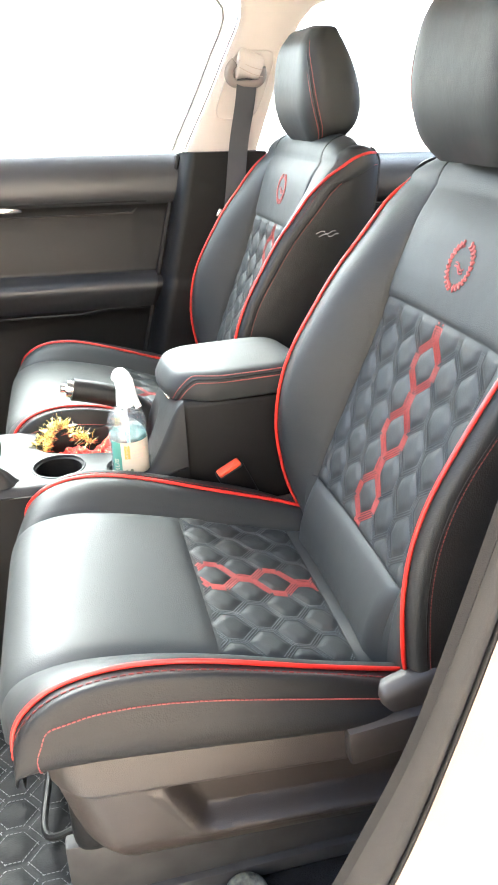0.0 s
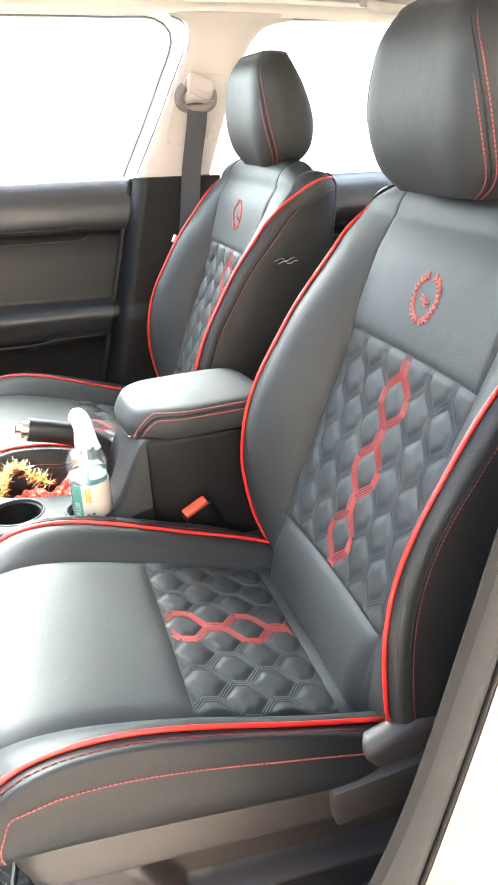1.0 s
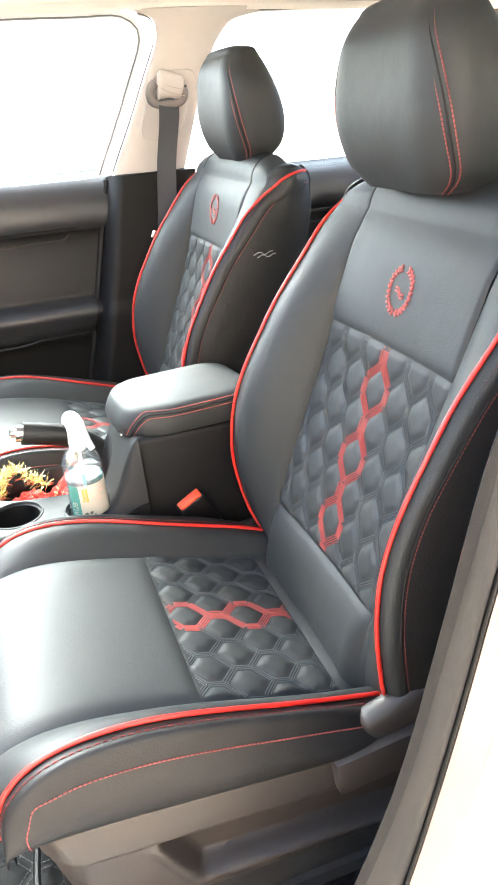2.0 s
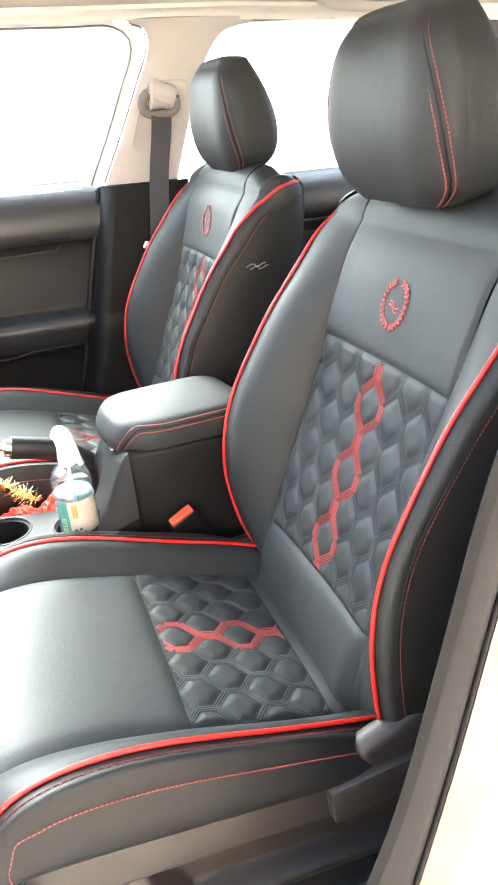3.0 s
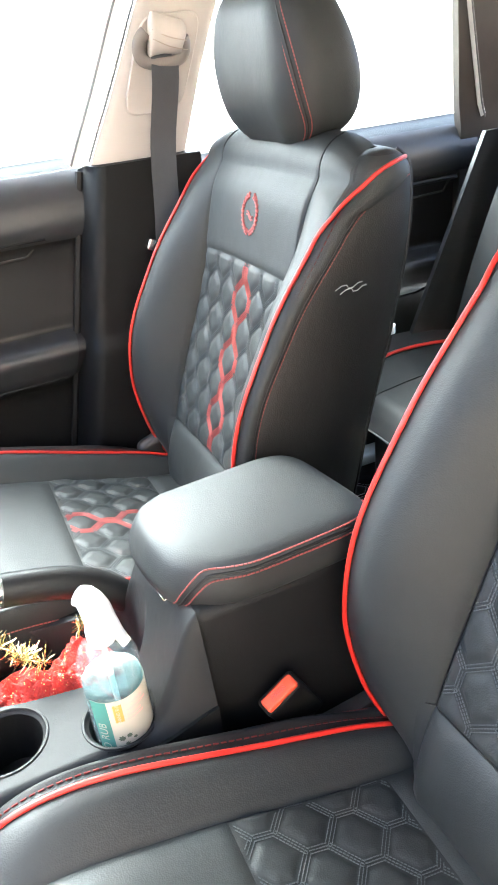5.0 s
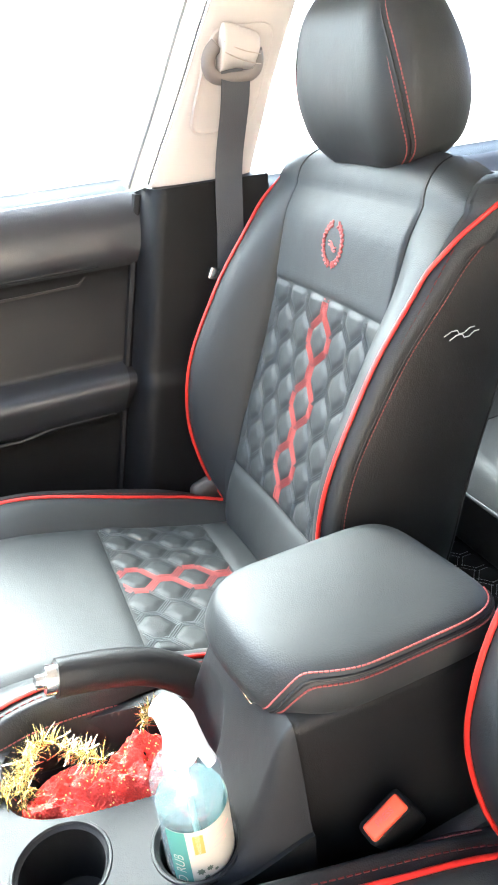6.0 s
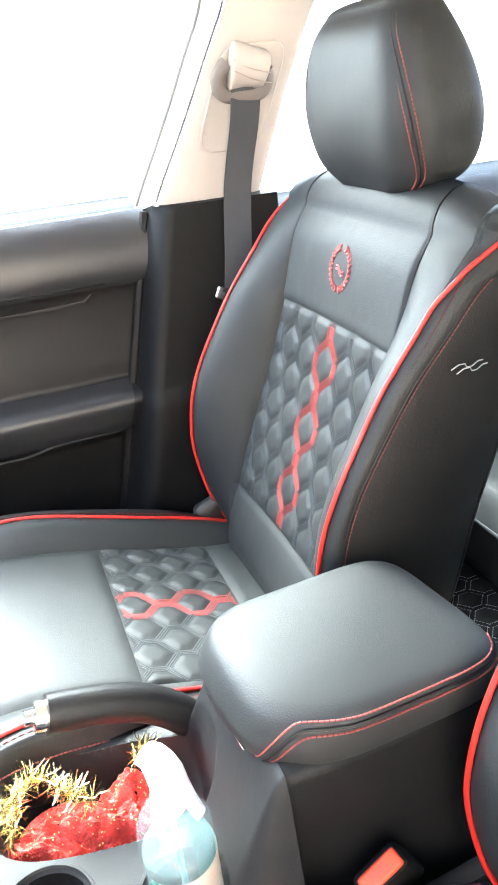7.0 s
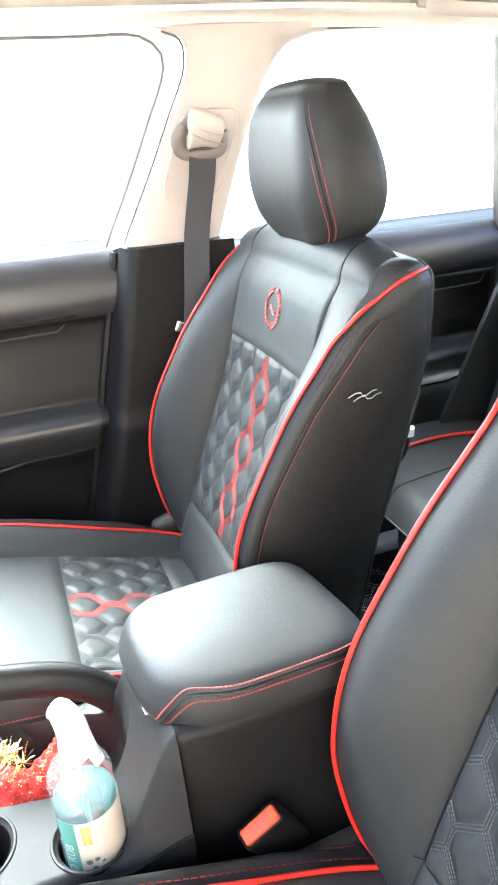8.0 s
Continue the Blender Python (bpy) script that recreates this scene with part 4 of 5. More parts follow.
block(bm, (-0.062, 0.972, 0.772), (-0.008, 0.982, 0.792), 0.003, 2, pose(0, 0, 0, 0, 25, 0))
part("belt_tongue", bm, CHROME, belt, "small metal belt tongue")

# ---------------------------------------------------------------- centre console
console = empty("centre_console", pose(0, 0, 0), "dark grey plastic centre console with cup holders", "console")
CUPS = ((-0.474, 0.306, 0.041), (-0.362, 0.277, 0.037))


def console_top(x, y):
    z = 0.490 + 0.010 * max(0, -0.5 - x)
    for cx, cy, r in CUPS:
        d = math.hypot(x - cx, y - cy)
        if d < r:
            z = min(z, 0.490 - 0.070 * min(1, (r - d) / 0.004))
    return z


bm = bmesh.new()
xs = lin(-0.68, -0.27, 300)


def tray_depth(x, y):
    cx, cy, hx, hy = -0.405, 0.396, 0.108, 0.056
    cy2 = cy - 0.16 * (x - cx)
    d = (abs((x - cx) / hx) ** 3.2 + abs((y - cy2) / hy) ** 3.2) ** (1 / 3.2)
    return min(1, max(0, (1 - d) / 0.16))


def top_z(x, y):
    z = console_top(x, y)
    z = min(z, 0.490 - 0.060 * tray_depth(x, y)) if tray_depth(x, y) > 0 else z
    e = min(y - 0.236, 0.48 - y)
    z -= 0.012 * max(0, 1 - e / 0.014) ** 2
    if x > -0.340:
        z += 0.11 * ease((x + 0.340) / 0.075) * ease((0.440 - y) / 0.028) * ease((y - 0.228) / 0.034)
    return z


bm = sheet(lambda x, y: Vector((x, y, top_z(x, y))), xs, lin(0.236, 0.462, 200))
part("console_top", bm, PLASTIC_GREY, console, "satin grey plastic top with two round cup holders and a tray")
bm = bmesh.new()
# side walls and rear storage box
for y in (0.236, 0.462):
    w = sheet(lambda x, q: Vector((x, y, 0.15 + (top_z(x, max(0.2365, min(0.4615, y))) - 0.15) * q)), lin(-0.68, -0.27, 60), lin(0, 1, 4))
    part("console_side", thick(w, 0.004), PLASTIC_BLACK, console)
block(bm, (-0.275, 0.256, 0.15), (-0.070, 0.425, 0.599), 0.012, 3)
part("storage_box", bm, PLASTIC_BLACK, console, "black storage box below the armrest")
bm = bmesh.new()
block(bm, (-0.30, 0.425, 0.15), (-0.06, 0.458, 0.46), 0.012, 3)
part("console_flank", bm, PLASTIC_BLACK, console)
for cx, cy, r in CUPS:
    bm = loft([[Vector((cx + q * math.cos(2 * math.pi * k / 40), cy + q * math.sin(2 * math.pi * k / 40), z)) for k in range(40)] for q, z in ((r - 0.0005, 0.4885), (r - 0.004, 0.486), (r - 0.006, 0.450), (r - 0.008, 0.424), (0.002, 0.4225))], False)
    part("cup_liner", bm, PLASTIC_BLACK, console, "black rubber cup liner")
    bm = bmesh.new()
    ring = [Vector((cx + (r + 0.001) * math.cos(2 * math.pi * k / 40), cy + (r + 0.001) * math.sin(2 * math.pi * k / 40), 0.4895)) for k in range(41)]
    tube(bm, ring, 0.0022, 6)
    part("cup_rim", bm, PLASTIC_GREY, console)

# armrest lid
arm = empty("armrest", pose(0, 0, 0), "padded black leather armrest with red double stitching", "armrest")


LID = ((0.596, 0.010), (0.598, 0.004), (0.602, 0.001), (0.612, 0.0), (0.628, 0.0), (0.6355, 0.0015), (0.6405, 0.0045), (0.6440, 0.010), (0.6465, 0.020), (0.6480, 0.038), (0.6490, 0.062))
lid_inset = spl(*LID)


def arm_point(k, n, z, out=0.0):
    """A point of the lid's skin: k of n round its plan, at height z; the cover rolls softly over the front."""
    a = 2 * math.pi * k / n
    c, s = math.cos(a), math.sin(a)
    inset = lid_inset(z) - out
    roll = 0.42 * max(0, z - 0.612) * ease(-c * 1.6)
    x = -0.1765 + (0.1085 - inset) * math.copysign(abs(c) ** (0.36 if c > 0 or s > 0 else 0.36 + 0.22 * ease(-s * 2)), c) + roll
    y = 0.341 + (0.090 - inset) * math.copysign(abs(s) ** 0.40, s)
    x -= 0.012 * (y - 0.341) / 0.09
    if c < 0:
        x -= 0.012 * max(0, 1 - ((y - 0.335) / 0.09) ** 2) * ease(-c * 1.5)
        x += 0.010 * ease(-s * 1.2) * ease(-c * 1.5)
    return Vector((x, y, z + 0.045 * (x + 0.17)))


rings = [[arm_point(k, 96, z) for k in range(96)] for z in lin(0.596, 0.602, 4) + lin(0.607, 0.632, 6) + lin(0.635, 0.6475, 12)]
mid = sum(rings[-1], Vector()) / 96
rings += [[mid.lerp(p, q) + Vector((0, 0, 0.0035 * (1 - q * q))) for p in rings[-1]] for q in (0.92, 0.8, 0.6, 0.35, 0.05)]
part("lid", loft(rings), LEATHER, arm, "padded black leather lid")


def lid_line(z, shift):
    """Along the near side from the rear, then down the front corner."""
    flat = [arm_point(k / 4, 144, z, 0.0008) for k in range(540, 300, -1)]
    run, pts = 0.0, []
    for k, (p, q) in enumerate(zip(flat, flat[1:])):
        run += (q - p).length if p.x < shift else 0
        if run > 0.030:
            break
        pts.append(arm_point((540 - k) / 4, 144, z - (z - 0.5985) * ease(run / 0.030), 0.0008))
    pts = smooth_line(pts, 0.002)
    for _ in range(12):
        pts = [pts[0]] + [(a + b * 2 + c) / 4 for a, b, c in zip(pts, pts[1:], pts[2:])] + [pts[-1]]
    return pts


bm = bmesh.new()
stitches(bm, lid_line(0.6400, -0.250), 0.0044, 0.62, 0.0009)
stitches(bm, lid_line(0.6300, -0.246), 0.0044, 0.62, 0.0009)
part("red_stitching", bm, RED_THREAD, arm, "double row of red stitching", smooth=False)
bm = bmesh.new()
tube(bm, lid_line(0.6350, -0.248), 0.0018, 6)
part("seam", bm, LEATHER_SHADED, arm)
bm = bmesh.new()
block(bm, (-0.2915, 0.304, 0.5890), (-0.2845, 0.352, 0.5915), 0.001, 2, pose(0, 0, 0, 0, 0, 5))
part("latch", bm, CHROME, arm, "slim metal latch at the lid's front")

# hand brake
brake = empty("hand_brake", pose(0, 0, 0), "black hand brake lever with a satin metal end", "hand brake")
bm = bmesh.new()
grip = smooth_line([(-0.440, 0.437, 0.573), (-0.40, 0.440, 0.562), (-0.35, 0.441, 0.542), (-0.318, 0.439, 0.516), (-0.297, 0.436, 0.486), (-0.290, 0.435, 0.45)], 0.008)
tube(bm, grip, 0.0175, 18, 1.15)
part("grip", bm, DOOR_PLASTIC, brake, "black grained lever grip")
bm = bmesh.new()
tube(bm, [(-0.450, 0.436, 0.5755), (-0.446, 0.436, 0.5745), (-0.440, 0.437, 0.573)], 0.0150, 24)
part("end_ring", bm, CHROME, brake, "satin metal end ring")
bm = bmesh.new()
tube(bm, [(-0.459, 0.435, 0.578), (-0.449, 0.436, 0.5755)], 0.0075, 20)
part("release_button", bm, CHROME, brake, "release button")

# gear lever at the front end of the console
gear = empty("gear_lever", pose(0, 0, 0), "black gear lever with a leather knob on the console", "gear lever")
part("knob", loft([[Vector((-0.576 + r * math.cos(a), 0.266 + 0.9 * r * math.sin(a), z)) for a in lin(0, 2 * math.pi * 31 / 32, 31)] for r, z in ((0.010, 0.523), (0.016, 0.529), (0.0215, 0.541), (0.0240, 0.554), (0.0235, 0.567), (0.0195, 0.578), (0.0120, 0.585), (0.003, 0.587))]), LEATHER, gear, "black leather knob")
part("boot", loft([[Vector((-0.576 + r * math.cos(a) * (1 + 0.06 * math.sin(6 * a)), 0.266 + 0.62 * r * math.sin(a), z)) for a in lin(0, 2 * math.pi * 47 / 48, 47)] for r, z in ((0.040, 0.491), (0.034, 0.497), (0.024, 0.510), (0.015, 0.518), (0.010, 0.525))]), LEATHER_SHADED, gear, "folded leather boot")

# buckle
buckle = empty("belt_buckle", pose(0, 0, 0), "black belt buckle with a red press button", "belt buckle")
M = pose(-0.204, 0.228, 0.484, 0, 0, 0) @ pose(0, 0, 0, 16, -27, 6)
bm = bmesh.new()
block(bm, (-0.0240, -0.0130, -0.090), (0.0240, 0.0095, 0.0105), 0.005, 3)
bmesh.ops.transform(bm, matrix=M, verts=bm.verts)
part("buckle_housing", bm, PLASTIC_BLACK, buckle)
bm = bmesh.new()
block(bm, (-0.0205, -0.0110, 0.004), (0.0205, 0.0050, 0.0150), 0.003, 3)
bmesh.ops.transform(bm, matrix=M, verts=bm.verts)
part("press_button", bm, RED_PLASTIC, buckle, "red press button")


cu = bpy.data.curves.new("words", "FONT")
cu.body, cu.size, cu.extrude, cu.align_x, cu.align_y = "PRESS", 0.0075, 0.0003, "CENTER", "CENTER"
tmp = new("words", cu)
me = bpy.data.meshes.new_from_object(tmp)
bpy.data.objects.remove(tmp)
bm = bmesh.new()
bm.from_mesh(me)
bmesh.ops.transform(bm, matrix=M @ pose(0.0, -0.003, 0.0150, 0, 0, 0), verts=bm.verts)
part("press_words", bm, RED_THREAD, buckle, smooth=False)

# ---------------------------------------------------------------- spray bottle
def turned(profile, cx, cy, n=40):
    return loft([[Vector((cx + r * math.cos(2 * math.pi * k / n), cy + r * math.sin(2 * math.pi * k / n), z)) for k in range(n)] for r, z in profile])


BX, BY, BR = -0.360, 0.276, 0.0300
bottle = empty("spray_bottle", pose(0, 0, 0), "clear spray bottle of blue hand rub in a cup holder", "bottle")
part("bottle_body", turned([(0.026, 0.437), (BR, 0.441), (BR, 0.574), (0.0275, 0.582), (0.024, 0.589), (0.016, 0.595), (0.011, 0.598), (0.011, 0.602)], BX, BY), CLEAR_PLASTIC, bottle, "clear plastic bottle").visible_shadow = False
part("liquid", turned([(0.025, 0.439), (BR - 0.0015, 0.443), (BR - 0.0015, 0.552)], BX, BY), BLUE_LIQUID, bottle, "pale blue liquid")
part("neck_collar", turned([(0.0125, 0.596), (0.0135, 0.598), (0.0135, 0.611), (0.011, 0.614)], BX, BY, 28), WHITE_PLASTIC, bottle, "white ribbed collar")
bm = bmesh.new()
tube(bm, [(BX, BY, 0.45), (BX, BY, 0.60)], 0.0028, 8)
part("dip_tube", bm, WHITE_PLASTIC, bottle)
# spray head: hood with nozzle towards the windscreen, trigger beneath
sec = []
HD = Vector((-0.55, 0.83, 0)).normalized()
SD = Vector((-HD.y, HD.x, 0))
hood = [(0.000, 0.610, 0.0105, 0.0105), (-0.003, 0.618, 0.0120, 0.0110), (-0.004, 0.627, 0.0135, 0.0105), (-0.002, 0.635, 0.0145, 0.0100), (0.003, 0.642, 0.0135, 0.0095), (0.009, 0.646, 0.0110, 0.0085), (0.015, 0.645, 0.0090, 0.0075), (0.019, 0.641, 0.0075, 0.0065)]
for i, (d, z, ra, rb) in enumerate(hood):
    ra, rb = ra * 1.22, rb * 1.3
    tilt = min(1, max(0, (i - 1) / 5)) * radians(80)
    ax = HD * math.cos(tilt) - Vector((0, 0, 1)) * math.sin(tilt)
    sec.append([Vector((BX, BY, z)) + HD * d + ax * ra * math.cos(2 * math.pi * k / 20) + SD * rb * math.sin(2 * math.pi * k / 20) for k in range(20)])
part("spray_head", loft(sec), WHITE_PLASTIC, bottle, "white plastic spray head")
bm = bmesh.new()
TD = Vector((0.75, -0.66, 0))
tube(bm, smooth_line([Vector((BX, BY, 0.645)) + TD * 0.004, Vector((BX, BY, 0.630)) + TD * 0.013, Vector((BX, BY, 0.612)) + TD * 0.019, Vector((BX, BY, 0.598)) + TD * 0.026], 0.004), 0.0085, 12, 0.7, 0.0060)
part("trigger", bm, WHITE_PLASTIC, bottle, "white trigger")


def wrap(a0, a1, z0, z1, r):
    return sheet(lambda a, z: Vector((BX + r * math.cos(a), BY + r * math.sin(a), z)), lin(radians(a0), radians(a1), max(2, int(abs(a1 - a0) / 6))), lin(z0, z1, 2))


label = part("label", wrap(-150, 60, 0.450, 0.545, BR + 0.0006), LABEL_CREAM, bottle, "cream printed label with green edge")
part("label_band", wrap(-150, -118, 0.450, 0.545, BR + 0.0010), LABEL_GREEN, label, "green label band")
part("label_foot", wrap(-118, -40, 0.450, 0.461, BR + 0.0010), LABEL_GREEN, label)
part("label_patch", wrap(-108, -92, 0.517, 0.540, BR + 0.0010), LABEL_ORANGE, label, "orange label patch")
bm = bmesh.new()
for a0, a1, z in ((-86, -48, 0.536), (-86, -40, 0.529), (-86, -56, 0.522), (-86, -52, 0.517)):
    t = wrap(a0, a1, z, z + 0.0026, BR + 0.0011)
    me = bpy.data.meshes.new("bar")
    t.to_mesh(me)
    t.free()
    bm.from_mesh(me)
    bpy.data.meshes.remove(me)
part("label_print", bm, LABEL_PINK, label)
bm = bmesh.new()
rng = random.Random(4)
for a, z, s in ((-104, 0.495, 0.0042), (-96, 0.487, 0.003), (-90, 0.497, 0.0034), (-84, 0.483, 0.0036), (-98, 0.477, 0.0024), (-80, 0.492, 0.0022)):
    c = Vector((BX + (BR + 0.0012) * math.cos(radians(a)), BY + (BR + 0.0012) * math.sin(radians(a)), z))
    ex, n = Vector((-math.sin(radians(a)), math.cos(radians(a)), 0)), 14
    vs = [bm.verts.new(c + s * (1 if k % 2 else 0.62) * (ex * math.cos(2 * math.pi * k / n) + Vector((0, 0, 1)) * math.sin(2 * math.pi * k / n))) for k in range(n)]
    bm.faces.new(vs)
part("label_dots", bm, LABEL_DARK, label)
for body, size, ang, z, mt in (("HAND RUB", 0.0125, -134, 0.4535, LABEL_CREAM), ("HAND RUB", 0.0048, -100, 0.5175, LABEL_CREAM)):
    cu = bpy.data.curves.new("words", "FONT")
    cu.body, cu.size, cu.extrude = body, size, 0.0
    cu.align_x, cu.align_y = "LEFT", "CENTER"
    tmp = new("words", cu)
    me = bpy.data.meshes.new_from_object(tmp)
    bpy.data.objects.remove(tmp)
    for v in me.vertices:
        a = radians(ang) - v.co.y / BR
        v.co = Vector((BX + (BR + 0.0014) * math.cos(a), BY + (BR + 0.0014) * math.sin(a), z + v.co.x))
    bm = bmesh.new()
    bm.from_mesh(me)
    part("label_words", bm, mt, label, smooth=False)

# ---------------------------------------------------------------- red cloth with tinsel in the tray
cloth = empty("red_scarf", pose(0, 0, 0), "crumpled red glitter cloth with gold tinsel fringe in the tray", "cloth")


def crumple(cx, cy, rx, ry, h, seed, turn):
    def f(u, v):
        a, r = u, v
        x, y = rx * r * math.cos(a), ry * r * math.sin(a)
        n = noise.noise((x * 40 + seed, y * 40, seed)) * 0.4 + noise.noise((x * 95 + seed, y * 95, 2.0)) * 0.35 + noise.noise((x * 210 + y * 60, y * 240, seed)) * 0.25
        fold = abs(noise.noise((x * 28 + y * 50, seed * 3, 1.0)))
        z = 0.432 + h * (1 - r ** 2.5) * (0.75 + 0.5 * n) + 0.034 * fold * (1 - r * 0.5)
        k = 1 + 0.22 * noise.noise((math.cos(a) * 2 + seed, math.sin(a) * 2, 0))
        c, s = math.cos(turn), math.sin(turn)
        return Vector((cx + (x * c - y * s) * k, cy + (x * s + y * c) * k, z))
    bm = sheet(f, lin(0, 2 * math.pi, 90), lin(0.02, 1, 30))
    bmesh.ops.remove_doubles(bm, verts=bm.verts, dist=0.0003)
    return bm


part("cloth_fold", crumple(-0.378, 0.396, 0.058, 0.040, 0.056, 2.3, radians(-15)), CLOTH, cloth, "red glitter cloth")
part("cloth_fold", crumple(-0.455, 0.402, 0.062, 0.040, 0.034, 7.1, radians(-8)), CLOTH, cloth, "red glitter cloth")


def tinsel(path, n, length, seed):
    rng = random.Random(seed)
    bm = bmesh.new()
    pts = smooth_line(path, 0.002)
    tube(bm, pts, 0.0010, 6)
    for i in range(n):
        p = pts[rng.randrange(len(pts))]
        d = Vector((rng.gauss(0, 1), rng.gauss(0, 1), rng.gauss(0.45, 0.8))).normalized() * length * rng.uniform(0.5, 1.1)
        w = d.cross(Vector((rng.random(), rng.random(), rng.random()))).normalized() * 0.0007
        b = d * 0.55 + Vector((rng.gauss(0, 0.001), rng.gauss(0, 0.001), 0))
        a = [bm.verts.new(p + o) for o in (-w, w, b + w, d + w * 0.5, d - w * 0.5, b - w)]
        bm.faces.new((a[0], a[1], a[2], a[5]))
        bm.faces.new((a[5], a[2], a[3], a[4]))
    return bm


part("tinsel", tinsel([(-0.515, 0.400, 0.488), (-0.495, 0.412, 0.500), (-0.470, 0.425, 0.514), (-0.458, 0.424, 0.508), (-0.440, 0.412, 0.494), (-0.418, 0.402, 0.484)], 560, 0.022, 3), GOLD, cloth, "gold tinsel fringe", smooth=False)
part("tinsel", tinsel([(-0.500, 0.388, 0.478), (-0.490, 0.405, 0.495), (-0.478, 0.420, 0.512)], 240, 0.020, 4), GOLD, cloth, "gold tinsel fringe", smooth=False)
part("tinsel", tinsel([(-0.372, 0.400, 0.512), (-0.362, 0.406, 0.524), (-0.354, 0.404, 0.516)], 150, 0.019, 5), GOLD, cloth, "gold tinsel tuft", smooth=False)

# ---------------------------------------------------------------- rear bench
bench = empty("rear_seat", pose(0, 0, 0), "black leather rear bench with red piping", "car seat")
rc = spl((0.0, 0.370), (0.02, 0.408), (0.06, 0.428), (0.14, 0.436), (0.30, 0.425), (0.46, 0.405), (0.56, 0.395))


def bench_top(d, y):
    return Vector((0.300 + d, y, rc(d) + 0.030 * max(0, (abs(y - MID) - 0.50) / 0.12) ** 1.5 * min(1, d / 0.1) + 0.006 * math.cos((y - MID) * 9) + puff(y, d, 0.005, 0.0056, 0.0115) * min(1, max(0, (d - 0.13) / 0.01)) * min(1, max(0, (0.83 - y) / 0.01))))


bm = sheet(bench_top, lin(0, 0.04, 8) + lin(0.05, 0.54, 120), lin(-0.32, 1.0, 260))
part("seat_cushion", thick(bm, 0.06), LEATHER, bench, "smooth black leather bench cushion")
bm = bmesh.new()
block(bm, (0.400, -0.31, 0.14), (0.76, 0.99, 0.36), 0.02)
part("seat_base", bm, PLASTIC_BLACK, bench)
bm = bmesh.new()
tube(bm, [bench_top(d, 0.952) + Vector((0, 0, 0.003)) for d in lin(0.02, 0.42, 24)], 0.004, 8)
part("piping", bm, PIPING, bench, "glossy red piping")
bm = bmesh.new()
tube(bm, [(0.298, y, 0.372) for y in lin(-0.30, 0.98, 8)], 0.002, 6)
part("front_edge", bm, GREY_THREAD, bench)
bm = bmesh.new()
tube(bm, [bench_top(d, 0.872 - 0.02 * d) + Vector((0, 0, 0.0005)) for d in lin(0.005, 0.42, 30)], 0.0016, 6)
part("seam", bm, LEATHER_SHADED, bench)
bm = sheet(lambda z, y: Vector((0.69 + 0.42 * (z - 0.42) - 0.03 * math.sin((z - 0.4) * 5) - 0.04 * max(0, (abs(y - MID) - 0.42) / 0.2) ** 1.3, y, z)), lin(0.39, 0.90, 24), lin(-0.28, 0.96, 50))
part("backrest", thick(bm, 0.08), LEATHER, bench, "reclined black leather rear backrest")
bm = bmesh.new()
tube(bm, [(0.69 + 0.42 * (z - 0.42) - 0.03 * math.sin((z - 0.4) * 5) - 0.012, 0.90, z) for z in lin(0.47, 0.89, 20)], 0.004, 8)
part("piping", bm, PIPING, bench, "glossy red piping")
sb = sheet(lambda z, q: Vector((0.50 + 0.45 * (z - 0.46) + 0.20 * q, 1.0 + 0.02 * math.sin(q * 2.6) - 0.04 * q, z)), lin(0.40, 0.88, 24), lin(0, 1, 12))
part("side_bolster", thick(sb, 0.010), SLATE, bench, "slate grey side bolster")

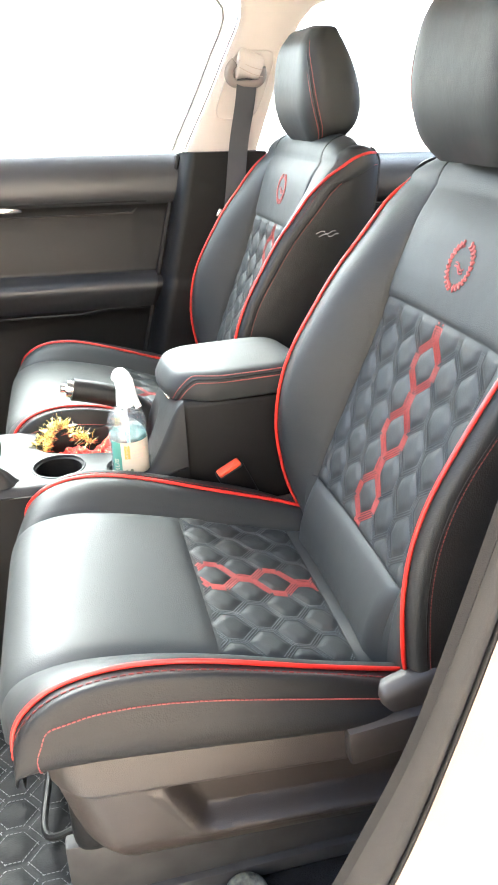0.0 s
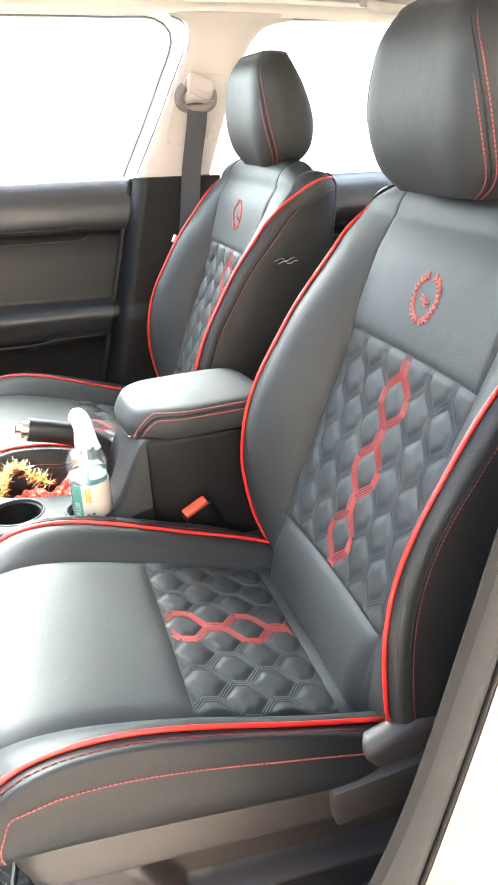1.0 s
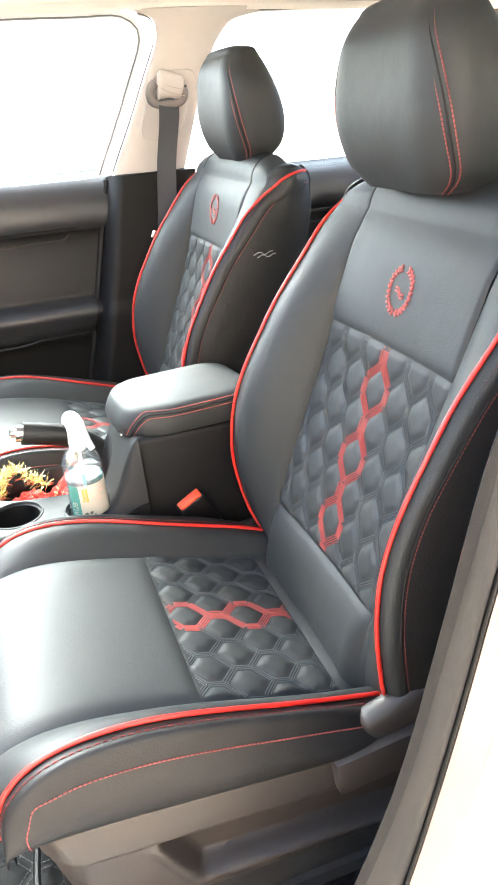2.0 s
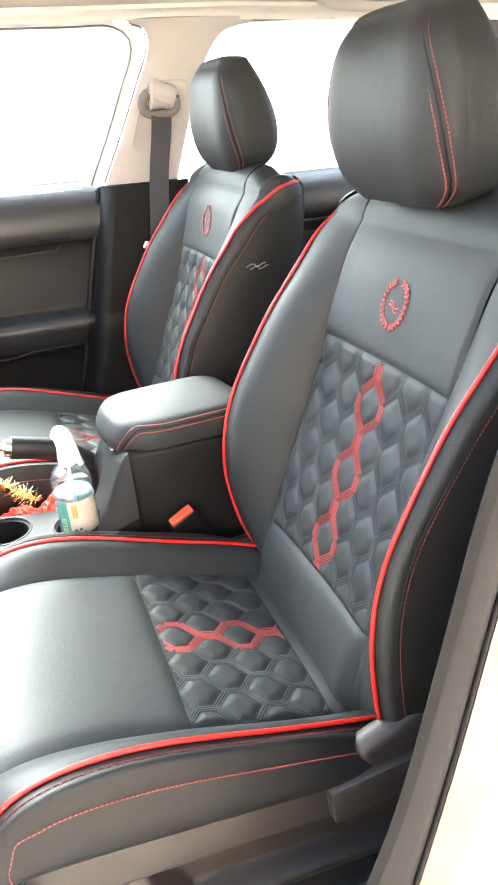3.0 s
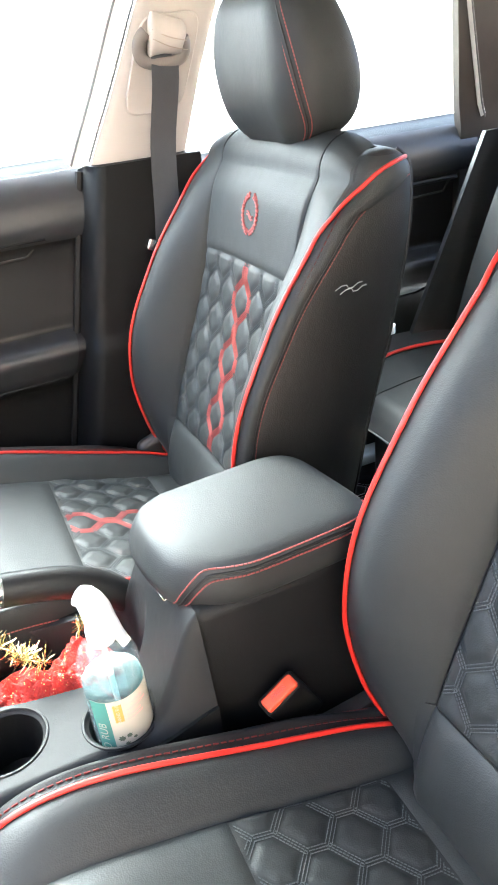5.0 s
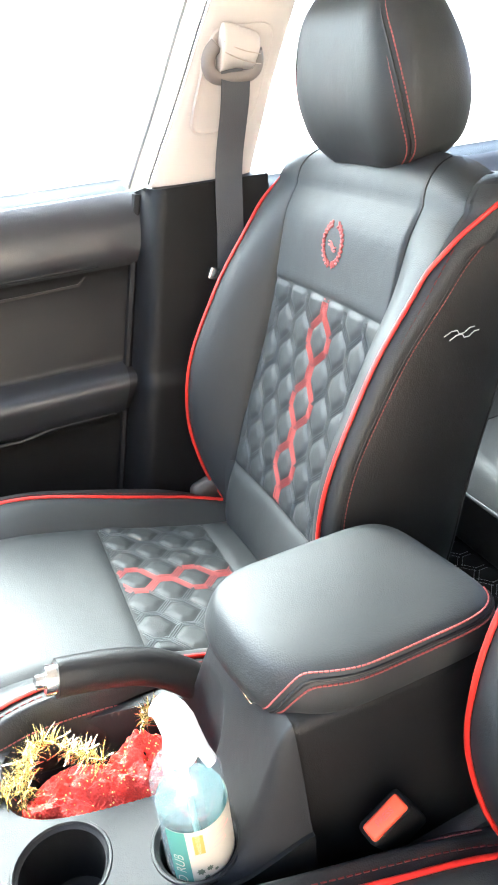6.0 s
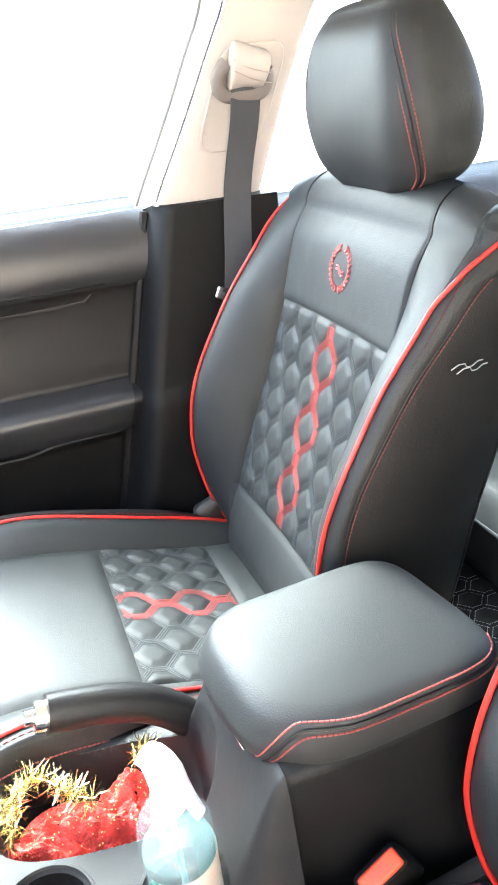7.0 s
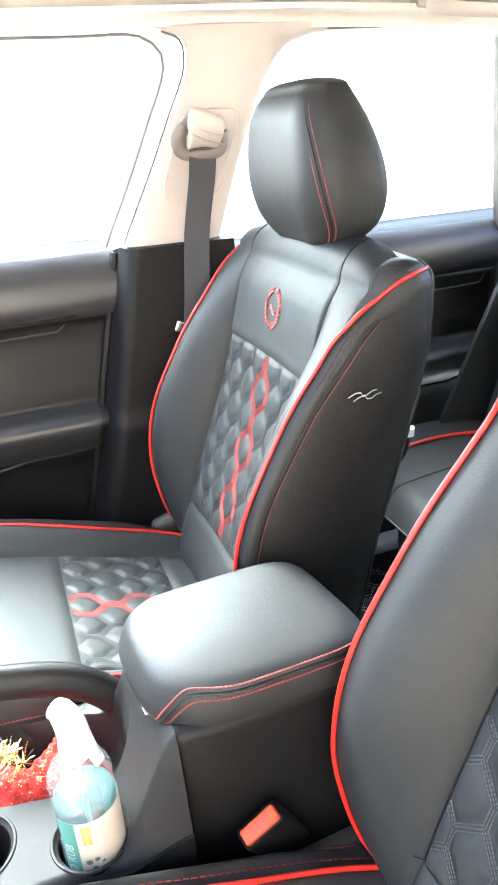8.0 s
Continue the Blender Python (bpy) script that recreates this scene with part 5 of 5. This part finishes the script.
# ---------------------------------------------------------------- mats and small things
def make_mat(name, x0, x1, y0, y1, thread, label):
    k = dict(w=0.052, p=0.096, s=0.026, c=0.022)
    mat = empty(name, pose(0, 0, FLOOR), label, "floor mat", "floor mats")

    def f(x, y, e=0.0):
        return Vector((x, y, 0.014 + puff(y, x, 0.006, 0.004, 0.014, **k) + e))
    part("mat_cover", thick(sheet(f, lin(x0, x1, int((x1 - x0) / 0.006)), lin(y0, y1, int((y1 - y0) / 0.006))), 0.008), MAT, mat, "quilted black mat cover")
    bm = bmesh.new()
    done = set()
    for a, b, m in hex_lines(y0, y1, x0, x1, **k):
        key = tuple(sorted((tuple(round(v, 4) for v in a), tuple(round(v, 4) for v in b))))
        if key in done:
            continue
        done.add(key)
        du, dv = b[0] - a[0], b[1] - a[1]
        ln = math.hypot(du, dv)
        for off in (-0.0048, 0.0048):
            pts = [(a[0] + du * i / 6 - dv / ln * off, a[1] + dv * i / 6 + du / ln * off) for i in range(7)]
            pts = [f(v, u, 0.0006) for u, v in pts if y0 < u < y1 and x0 < v < x1]
            if len(pts) > 1:
                stitches(bm, pts, 0.0056, 0.6, 0.0006)
    part("mat_stitching", bm, thread, mat, "white hexagon stitching", smooth=False)


make_mat("floor_mat", -1.10, -0.50, -0.36, 0.18, SHADED_MAT_THREAD, "quilted black floor mat with white hexagon stitching")
make_mat("floor_mat", 0.06, 0.395, 0.42, 1.00, WHITE_THREAD, "quilted black rear floor mat with white stitching")

cap = turned([(0.022, 0.13), (0.024, 0.135), (0.024, 0.158), (0.019, 0.166), (0.010, 0.169)], 0, 0, 24)
bmesh.ops.scale(cap, vec=(1.1, 1.0, 1), verts=cap.verts)
ob = part("rail_end_cap", cap, PALE_CAP)
ob.location = (-0.298, -0.243, 0)
tagged(ob, "mottled pale cap on the floor beside the seat rail", "cap")

handle = empty("grab_handle", pose(0, 0, 0), "beige folding grab handle on the roof edge", "grab handle")
bm = bmesh.new()
tube(bm, smooth_line([(0.40, 0.93, 1.275), (0.41, 0.905, 1.262), (0.46, 0.895, 1.255), (0.54, 0.895, 1.252), (0.59, 0.905, 1.258), (0.60, 0.93, 1.270)], 0.008), 0.008, 10, 1.4)
part("grip", bm, BEIGE, handle)
for x in (0.395, 0.605):
    bm = bmesh.new()
    block(bm, (x - 0.016, 0.915, 1.262), (x + 0.016, 0.945, 1.300), 0.006)
    part("mount", bm, BEIGE, handle)
